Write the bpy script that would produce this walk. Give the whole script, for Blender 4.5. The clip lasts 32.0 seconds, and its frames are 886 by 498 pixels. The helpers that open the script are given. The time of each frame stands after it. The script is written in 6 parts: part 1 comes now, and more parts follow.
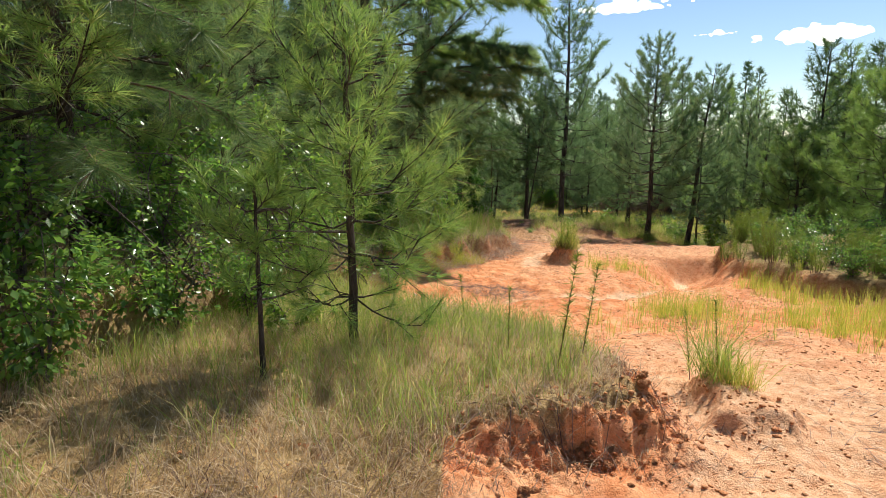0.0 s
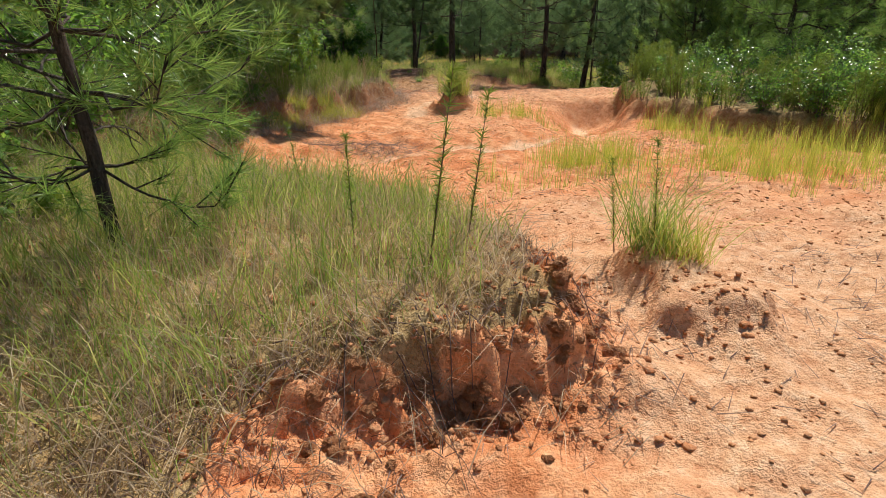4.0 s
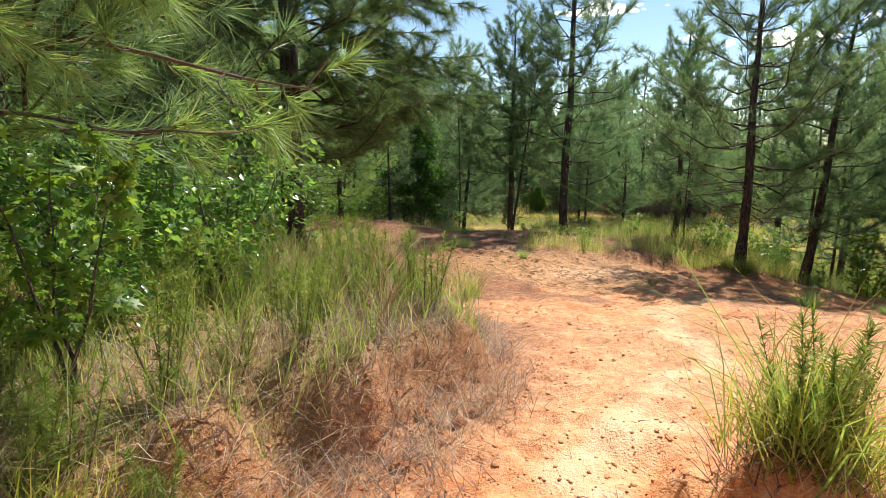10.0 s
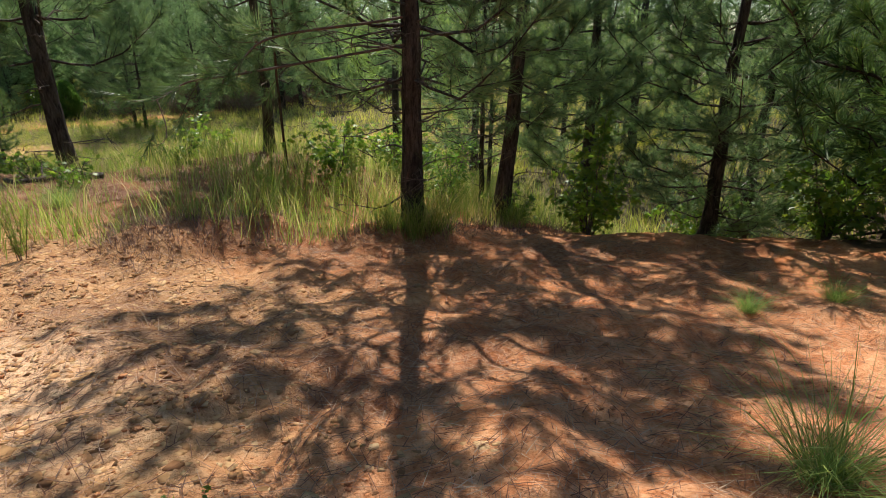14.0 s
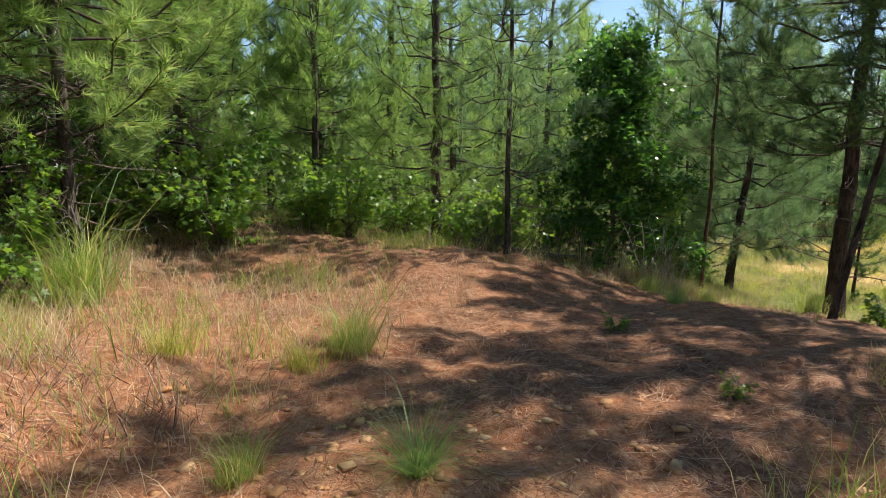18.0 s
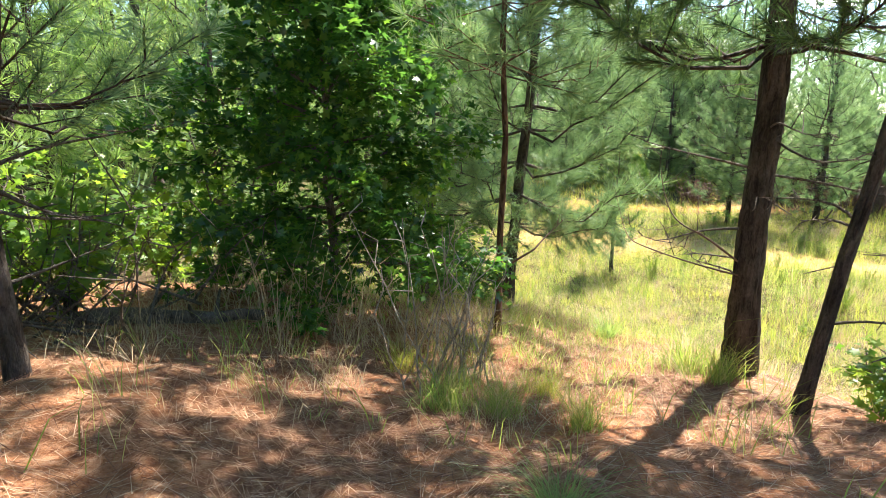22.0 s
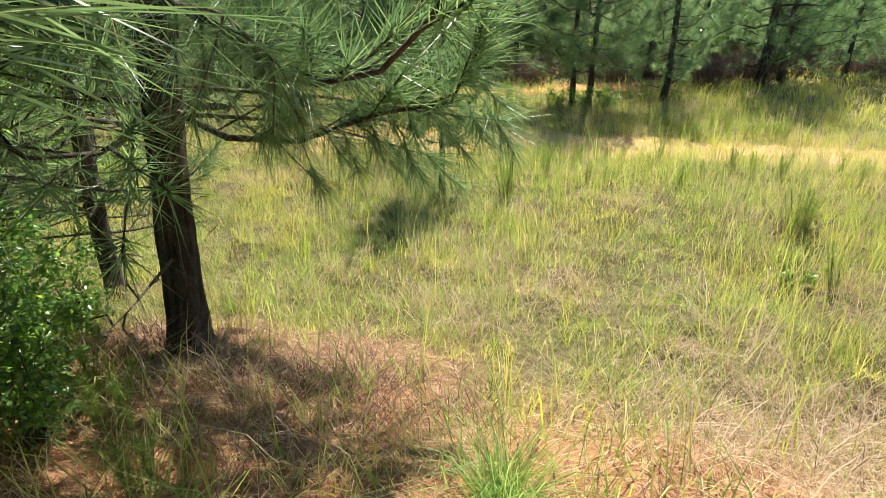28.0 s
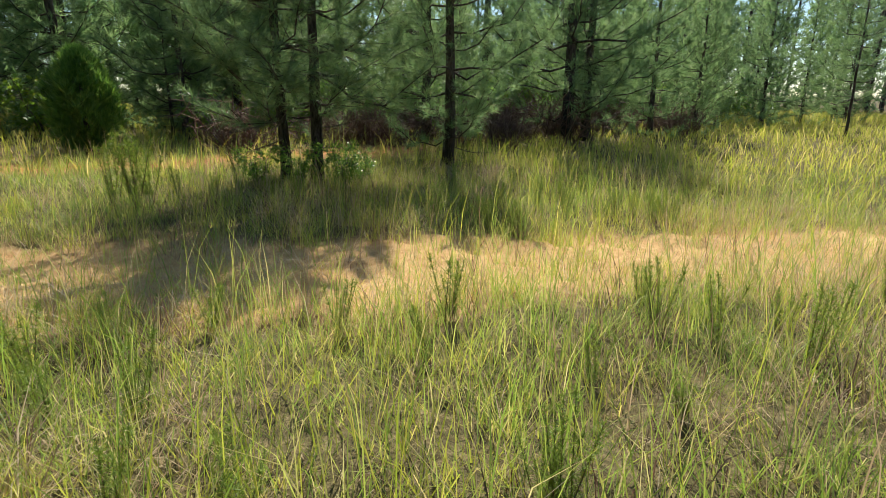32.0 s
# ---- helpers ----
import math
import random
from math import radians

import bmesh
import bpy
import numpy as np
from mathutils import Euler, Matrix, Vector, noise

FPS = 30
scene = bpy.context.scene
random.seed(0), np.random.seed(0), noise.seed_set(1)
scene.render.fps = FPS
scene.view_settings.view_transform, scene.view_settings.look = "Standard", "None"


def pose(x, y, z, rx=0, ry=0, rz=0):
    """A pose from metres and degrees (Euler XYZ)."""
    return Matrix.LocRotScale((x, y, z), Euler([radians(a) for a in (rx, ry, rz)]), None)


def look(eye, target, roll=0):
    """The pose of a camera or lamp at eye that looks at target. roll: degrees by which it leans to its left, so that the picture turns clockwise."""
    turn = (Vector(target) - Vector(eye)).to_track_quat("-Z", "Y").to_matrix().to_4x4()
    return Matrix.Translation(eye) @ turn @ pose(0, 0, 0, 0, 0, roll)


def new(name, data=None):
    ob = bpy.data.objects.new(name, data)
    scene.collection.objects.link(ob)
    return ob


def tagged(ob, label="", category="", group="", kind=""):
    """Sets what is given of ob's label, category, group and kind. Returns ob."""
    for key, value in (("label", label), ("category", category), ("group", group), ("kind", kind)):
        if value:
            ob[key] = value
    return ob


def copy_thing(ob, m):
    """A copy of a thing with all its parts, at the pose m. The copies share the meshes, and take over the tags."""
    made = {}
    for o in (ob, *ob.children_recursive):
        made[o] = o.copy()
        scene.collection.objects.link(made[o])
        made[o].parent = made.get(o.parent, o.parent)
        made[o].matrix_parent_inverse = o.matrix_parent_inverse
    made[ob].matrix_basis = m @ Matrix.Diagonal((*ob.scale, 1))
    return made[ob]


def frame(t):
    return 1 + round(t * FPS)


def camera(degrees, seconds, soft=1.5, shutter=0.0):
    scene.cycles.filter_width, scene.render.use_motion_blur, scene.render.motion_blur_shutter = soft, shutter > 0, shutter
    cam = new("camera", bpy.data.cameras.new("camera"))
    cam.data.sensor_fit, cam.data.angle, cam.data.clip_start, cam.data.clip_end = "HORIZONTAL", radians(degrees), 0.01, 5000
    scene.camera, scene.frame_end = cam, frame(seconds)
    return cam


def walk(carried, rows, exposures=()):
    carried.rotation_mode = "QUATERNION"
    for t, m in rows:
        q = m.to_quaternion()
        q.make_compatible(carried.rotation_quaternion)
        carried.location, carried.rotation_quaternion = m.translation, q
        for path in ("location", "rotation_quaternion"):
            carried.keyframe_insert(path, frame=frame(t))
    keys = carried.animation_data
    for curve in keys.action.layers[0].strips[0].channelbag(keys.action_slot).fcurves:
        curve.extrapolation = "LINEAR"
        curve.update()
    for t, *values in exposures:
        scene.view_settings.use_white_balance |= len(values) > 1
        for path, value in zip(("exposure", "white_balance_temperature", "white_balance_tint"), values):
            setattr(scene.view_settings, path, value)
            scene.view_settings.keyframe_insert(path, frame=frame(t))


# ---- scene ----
cam = camera(75.9, 32.0, 0.5)
# seconds, place of the eye, heading, pitch, roll
ROWS = [
    (0, 0.000, -0.000, 1.401, -0.26, -10.89, -0.06),
    (0.5, 0.052, 0.365, 1.371, -0.79, -12.23, 0.21),
    (1, 0.125, 0.643, 1.306, -1.69, -12.34, 0.04),
    (1.5, 0.093, 0.598, 1.332, -1.11, -12.77, 0.18),
    (2, 0.153, 0.651, 1.322, 1.83, -14.53, 0.20),
    (2.5, 0.098, 0.819, 1.248, 2.07, -18.15, 0.19),
    (3, 0.132, 1.149, 1.056, -1.45, -20.98, 0.22),
    (3.5, 0.287, 1.253, 1.018, -6.11, -23.21, -0.15),
    (4, 0.397, 1.322, 0.997, -10.78, -24.99, -0.50),
    (4.5, 0.463, 1.407, 0.959, -16.29, -26.22, -0.20),
    (6.5, 1.386, 2.970, 1.103, -13.31, -16.67, 0.20),
    (7, 1.504, 3.731, 0.921, -8.11, -17.69, 0.25),
    (7.5, 1.512, 4.329, 0.853, -5.34, -17.59, 0.14),
    (8, 1.495, 4.999, 0.674, -1.70, -16.20, 0.17),
    (8.5, 1.421, 5.914, 0.600, 2.13, -15.53, -0.02),
    (9, 1.313, 7.003, 0.419, 4.44, -12.31, 0.01),
    (9.5, 1.176, 8.192, 0.304, 2.07, -10.69, -0.00),
    (10, 1.193, 9.300, 0.335, -2.50, -10.56, 0.05),
    (10.5, 1.418, 10.561, 0.227, -5.80, -9.77, 0.20),
    (11, 1.743, 11.763, 0.137, -9.04, -9.66, 0.06),
    (11.5, 2.087, 13.114, 0.162, -15.84, -10.80, -0.13),
    (12, 2.601, 14.100, 0.052, -28.62, -12.40, -0.24),
    (12.5, 3.371, 14.826, -0.104, -42.52, -16.94, -0.41),
    (13, 4.157, 15.548, -0.367, -47.00, -20.45, -0.19),
    (13.5, 4.287, 15.732, -0.389, -44.20, -21.14, -0.09),
    (15.5, 4.320, 16.034, -0.377, -29.72, -18.96, -0.04),
    (16, 4.520, 16.496, -0.401, -19.95, -18.75, -0.02),
    (16.5, 4.530, 17.376, -0.522, -6.70, -18.05, 0.13),
    (17, 4.320, 18.189, -0.571, 9.56, -15.21, 0.19),
    (17.5, 3.793, 18.858, -0.543, 25.94, -11.95, 0.17),
    (18, 3.313, 19.481, -0.560, 28.94, -10.19, 0.12),
    (18.5, 2.945, 20.174, -0.641, 27.62, -10.28, 0.10),
    (19, 2.741, 20.761, -0.645, 27.26, -10.06, 0.00),
    (19.5, 2.435, 21.475, -0.665, 24.13, -10.38, -0.02),
    (20, 2.202, 22.224, -0.673, 19.67, -11.26, 0.12),
    (20.5, 2.138, 22.885, -0.712, 16.87, -12.83, 0.05),
    (21, 2.054, 23.559, -0.810, 12.42, -13.57, 0.11),
    (21.5, 2.092, 24.027, -0.833, 6.33, -13.36, -0.12),
    (22, 2.201, 24.477, -0.918, 0.56, -13.57, 0.10),
    (22.5, 2.371, 25.057, -1.023, -3.67, -14.58, 0.45),
    (23, 2.632, 25.679, -1.147, -3.81, -15.53, 0.14),
    (23.5, 2.761, 26.320, -1.292, -2.57, -15.18, 0.04),
    (24, 2.849, 26.778, -1.325, -2.01, -14.20, -0.24),
    (24.5, 2.877, 27.283, -1.484, -4.00, -13.82, 0.42),
    (25, 3.030, 28.054, -1.637, -4.97, -16.50, -0.79),
    (25.5, 3.045, 28.390, -1.702, -6.33, -18.70, -0.26),
    (26, 3.120, 28.687, -1.797, -8.76, -20.35, -0.26),
    (26.5, 3.230, 28.889, -1.871, -11.53, -21.78, -0.03),
    (28.5, 3.456, 29.255, -1.983, -20.95, -23.86, -0.09),
    (29, 3.653, 29.571, -2.107, -24.41, -24.19, -0.20),
    (29.5, 3.946, 29.981, -2.280, -28.25, -23.42, 0.03),
    (30, 4.445, 30.498, -2.476, -30.58, -21.26, -0.11),
    (30.5, 5.036, 31.206, -2.626, -33.29, -19.90, -0.20),
    (31, 5.805, 32.169, -2.788, -35.91, -18.14, 0.07),
    (31.5, 6.601, 33.066, -2.961, -36.76, -16.43, 0.28),
    (32, 7.424, 33.992, -3.022, -38.14, -15.09, 0.35),
]
EXPOSURES = [(0, 0.25), (4, 0.0), (6.5, -0.7), (7, -0.75), (8, -0.45), (9, -0.15), (10, 0.6), (11, 0.2), (12, 0.2), (13, 0.1), (15.5, 0.5), (16.5, 0.45), (17, 0.3), (18, 0.75), (20, 1.7), (21, 1.75), (22, 1.9), (23, 1.8), (24, 1.88), (26.5, 1.45), (28.5, 1.15), (30, 0.9), (32, 0.55)]
walk(cam, [(t, pose(x, y, z, 0, 0, yaw) @ pose(0, 0, 0, 90 + pitch) @ pose(0, 0, 0, 0, 0, roll))
           for t, x, y, z, yaw, pitch, roll in ROWS], EXPOSURES)

# ---- world and sun ----
SUN_AZIMUTH, SUN_HEIGHT = 38.0, 53.0   # degrees east of +y, degrees up
world = bpy.data.worlds.new("sky")
scene.world = world
world.use_nodes = True
wn = world.node_tree
sky = wn.nodes.new("ShaderNodeTexSky")
sky.sky_type, sky.sun_disc = "NISHITA", False
sky.sun_elevation, sky.sun_rotation = radians(SUN_HEIGHT), radians(SUN_AZIMUTH)
sky.air_density, sky.dust_density, sky.ozone_density = 1.0, 0.1, 3.0
wn.links.new(sky.outputs[0], wn.nodes["Background"].inputs[0])
wn.nodes["Background"].inputs[1].default_value = 0.105
sun = new("sun", bpy.data.lights.new("sun", "SUN"))
sun.data.energy, sun.data.angle, sun.data.color = 5.0, radians(0.55), (1.0, 0.95, 0.86)
sa, sh = radians(SUN_AZIMUTH), radians(SUN_HEIGHT)
sun.matrix_world = look((math.sin(sa) * math.cos(sh) * 60, math.cos(sa) * math.cos(sh) * 60, math.sin(sh) * 60), (0, 0, 0))

# ---- materials ----
def nodes_of(name):
    m = bpy.data.materials.new(name)
    m.use_nodes = True
    t = m.node_tree
    return m, t, t.nodes["Principled BSDF"], t.nodes["Material Output"]


def node(t, kind, **inputs):
    n = t.nodes.new(kind)
    for key, value in inputs.items():
        n.inputs[key.replace("_", " ")].default_value = value
    return n


def ramp(t, source, stops):
    r = t.nodes.new("ShaderNodeValToRGB")
    e = r.color_ramp.elements
    e[0].position, e[0].color = stops[0][0], (*stops[0][1], 1)
    e[1].position, e[1].color = stops[-1][0], (*stops[-1][1], 1)
    for p, c in stops[1:-1]:
        k = e.new(p)
        k.color = (*c, 1)
    t.links.new(source, r.inputs[0])
    return r.outputs[0]


def mixed(t, factor, a, b):
    m = t.nodes.new("ShaderNodeMix")
    m.data_type = "RGBA"
    if isinstance(factor, float):
        m.inputs[0].default_value = factor
    else:
        t.links.new(factor, m.inputs[0])
    t.links.new(a, m.inputs[6])
    t.links.new(b, m.inputs[7])
    return m.outputs[2]


def noise_at(t, scale, detail=4.0, rough=0.6, coords="Object"):
    c = t.nodes.new("ShaderNodeTexCoord")
    n = node(t, "ShaderNodeTexNoise", Scale=scale, Detail=detail, Roughness=rough)
    t.links.new(c.outputs[coords], n.inputs["Vector"])
    return n.outputs[0]


def leafy(name, stops, glow=0.45, gloss=0.5, through_light=1.75, sheen=0.35):
    """A thin leaf or blade: each island has its own tone; light passes through."""
    m, t, b, out = nodes_of(name)
    g = t.nodes.new("ShaderNodeNewGeometry")
    o = t.nodes.new("ShaderNodeObjectInfo")
    s = node(t, "ShaderNodeMath")
    s.operation = "MULTIPLY_ADD"
    t.links.new(o.outputs["Random"], s.inputs[0])
    s.inputs[1].default_value = 0.25
    t.links.new(g.outputs["Random Per Island"], s.inputs[2])
    w = node(t, "ShaderNodeMath")
    w.operation = "MULTIPLY"
    w.inputs[1].default_value = 0.8
    t.links.new(s.outputs[0], w.inputs[0])
    col = ramp(t, w.outputs[0], stops)
    t.links.new(col, b.inputs["Base Color"])
    b.inputs["Roughness"].default_value = gloss
    b.inputs["Specular IOR Level"].default_value = sheen
    tr = node(t, "ShaderNodeBsdfTranslucent")
    hsv = node(t, "ShaderNodeHueSaturation", Hue=0.482, Saturation=1.15, Value=through_light)
    t.links.new(col, hsv.inputs["Color"])
    t.links.new(hsv.outputs[0], tr.inputs["Color"])
    mx = t.nodes.new("ShaderNodeMixShader")
    mx.inputs[0].default_value = glow
    t.links.new(b.outputs[0], mx.inputs[1])
    t.links.new(tr.outputs[0], mx.inputs[2])
    t.links.new(mx.outputs[0], out.inputs["Surface"])
    return m


def barky(name, dark, mid, light, scale=9.0):
    """Furrowed bark: long upright ridges, broken across, with a fine grain."""
    m, t, b, out = nodes_of(name)
    c = t.nodes.new("ShaderNodeTexCoord")

    def streak(stretch, size, detail, rough):
        mp = node(t, "ShaderNodeMapping")
        mp.inputs["Scale"].default_value = (1, 1, stretch)
        t.links.new(c.outputs["Object"], mp.inputs[0])
        n = node(t, "ShaderNodeTexNoise", Scale=size, Detail=detail, Roughness=rough, Distortion=0.6)
        t.links.new(mp.outputs[0], n.inputs["Vector"])
        return n.outputs[0]
    ridges, grain, patch = streak(0.22, scale * 3.6, 5.0, 0.65), streak(0.6, scale * 9, 4.0, 0.7), streak(0.5, scale * 0.5, 3.0, 0.5)
    furrow = ramp(t, ridges, [(0.36, (0.22, 0.20, 0.20)), (0.5, (0.75, 0.72, 0.70)), (0.64, (1, 1, 1))])
    col = mixed(t, ramp(t, patch, [(0.35, (0, 0, 0)), (0.65, (1, 1, 1))]), ramp(t, grain, [(0.3, dark), (0.7, mid)]), ramp(t, grain, [(0.3, mid), (0.7, light)]))
    mu = t.nodes.new("ShaderNodeMix")
    mu.data_type, mu.blend_type = "RGBA", "MULTIPLY"
    mu.inputs[0].default_value = 0.9
    t.links.new(col, mu.inputs[6])
    t.links.new(furrow, mu.inputs[7])
    t.links.new(mu.outputs[2], b.inputs["Base Color"])
    b.inputs["Roughness"].default_value = 0.92
    b.inputs["Specular IOR Level"].default_value = 0.2
    bp = node(t, "ShaderNodeBump", Strength=1.0, Distance=0.03)
    t.links.new(ridges, bp.inputs["Height"])
    t.links.new(bp.outputs[0], b.inputs["Normal"])
    return m


MAT = {}
MAT["bark"] = barky("pine_bark", (0.042, 0.034, 0.029), (0.105, 0.083, 0.069), (0.23, 0.19, 0.165))
MAT["bark_red"] = barky("young_pine_bark", (0.10, 0.055, 0.035), (0.19, 0.105, 0.065), (0.28, 0.18, 0.12), 16.0)
MAT["twig"] = barky("grey_twig", (0.12, 0.095, 0.075), (0.22, 0.18, 0.15), (0.36, 0.31, 0.27), 30.0)
MAT["pale_stem"] = barky("weathered_dead_stem", (0.36, 0.29, 0.22), (0.55, 0.47, 0.38), (0.78, 0.71, 0.62), 30.0)
MAT["branch"] = leafy("thin_branch_bark", [(0.0, (0.11, 0.065, 0.045)), (1.0, (0.21, 0.145, 0.11))], 0.0, 0.85)
MAT["needle"] = leafy("pine_needles", [(0.0, (0.045, 0.090, 0.038)), (0.4, (0.088, 0.155, 0.056)), (0.8, (0.145, 0.228, 0.08)), (1.0, (0.23, 0.235, 0.105))], 0.42, 0.38, 1.55)
# For seedlings, and for grown pines with the sunlight put into the needle colour.
MAT["needle_bright"] = leafy("young_and_sunlit_needles", [(0.0, (0.14, 0.235, 0.080)), (0.5, (0.235, 0.36, 0.115)), (0.85, (0.32, 0.44, 0.15)), (1.0, (0.40, 0.32, 0.17))], 0.5, 0.4, 1.6)
MAT["needle_sapling"] = leafy("sapling_needles", [(0.0, (0.095, 0.175, 0.055)), (0.5, (0.175, 0.29, 0.085)), (0.85, (0.27, 0.38, 0.12)), (1.0, (0.42, 0.30, 0.14))], 0.5, 0.4, 1.7)
# Paler and bluer than the near needles: distance haze put into the colour.
MAT["needle_hazy"] = leafy("hazy_far_needles", [(0.0, (0.115, 0.195, 0.11)), (0.5, (0.19, 0.29, 0.15)), (1.0, (0.29, 0.38, 0.19))], 0.38, 0.45, 1.15)
MAT["needle_field"] = leafy("field_pine_needles", [(0.0, (0.10, 0.18, 0.09)), (0.5, (0.18, 0.285, 0.13)), (1.0, (0.30, 0.39, 0.18))], 0.56, 0.45, 1.75)
MAT["needle_mid"] = leafy("blue_green_needles", [(0.0, (0.085, 0.15, 0.075)), (0.45, (0.15, 0.245, 0.11)), (0.85, (0.23, 0.33, 0.14)), (1.0, (0.32, 0.29, 0.16))], 0.48, 0.38, 1.5)
MAT["leaf"] = leafy("broad_leaves", [(0.0, (0.070, 0.150, 0.045)), (0.6, (0.14, 0.27, 0.068)), (1.0, (0.26, 0.38, 0.10))], 0.5, 0.26, 1.8, 0.6)
MAT["maple"] = leafy("lobed_leaves", [(0.0, (0.035, 0.090, 0.026)), (0.6, (0.070, 0.165, 0.040)), (1.0, (0.17, 0.31, 0.06))], 0.52, 0.24, 2.0, 0.6)
MAT["leaf_light"] = leafy("light_leaves", [(0.0, (0.09, 0.18, 0.04)), (0.6, (0.15, 0.26, 0.055)), (1.0, (0.25, 0.33, 0.07))], 0.5, 0.4)
MAT["grass"] = leafy("green_grass", [(0.0, (0.105, 0.185, 0.050)), (0.45, (0.225, 0.325, 0.085)), (0.75, (0.38, 0.41, 0.135)), (1.0, (0.58, 0.50, 0.28))], 0.47, 0.5)
MAT["grass_yellow"] = leafy("yellow_green_grass", [(0.0, (0.20, 0.27, 0.058)), (0.5, (0.36, 0.40, 0.095)), (0.8, (0.51, 0.475, 0.155)), (1.0, (0.61, 0.53, 0.28))], 0.48, 0.5)
MAT["straw"] = leafy("dry_grass", [(0.0, (0.27, 0.20, 0.12)), (0.5, (0.46, 0.36, 0.22)), (1.0, (0.62, 0.52, 0.36))], 0.3, 0.6)
MAT["litter"] = leafy("fallen_pine_straw", [(0.0, (0.075, 0.031, 0.018)), (0.4, (0.25, 0.118, 0.064)), (0.75, (0.47, 0.28, 0.165)), (1.0, (0.70, 0.53, 0.36))], 0.1, 0.7)
MAT["weed"] = leafy("feathery_weed", [(0.0, (0.13, 0.21, 0.045)), (0.6, (0.22, 0.31, 0.07)), (1.0, (0.34, 0.40, 0.12))], 0.40, 0.5, 1.45)
MAT["dead_grey"] = leafy("grey_dead_grass", [(0.0, (0.15, 0.105, 0.085)), (0.5, (0.30, 0.235, 0.19)), (1.0, (0.50, 0.42, 0.35))], 0.25, 0.65)
MAT["rust"] = leafy("rusty_dead_stems", [(0.0, (0.10, 0.060, 0.047)), (0.6, (0.19, 0.12, 0.09)), (1.0, (0.32, 0.235, 0.18))], 0.2, 0.7)


def stone_material():
    m, t, b, out = nodes_of("ochre_stone")
    g = t.nodes.new("ShaderNodeNewGeometry")
    col = ramp(t, g.outputs["Random Per Island"], [(0.0, (0.40, 0.18, 0.07)), (0.4, (0.56, 0.29, 0.115)), (0.75, (0.66, 0.38, 0.165)), (1.0, (0.74, 0.50, 0.26))])
    n = noise_at(t, 30.0)
    sh_ = ramp(t, n, [(0.3, (0.7, 0.66, 0.6)), (0.7, (1, 1, 1))])
    mu = t.nodes.new("ShaderNodeMix")
    mu.data_type, mu.blend_type = "RGBA", "MULTIPLY"
    mu.inputs[0].default_value = 0.8
    t.links.new(col, mu.inputs[6])
    t.links.new(sh_, mu.inputs[7])
    t.links.new(mu.outputs[2], b.inputs["Base Color"])
    b.inputs["Roughness"].default_value = 0.9
    return m


MAT["stone"] = stone_material()


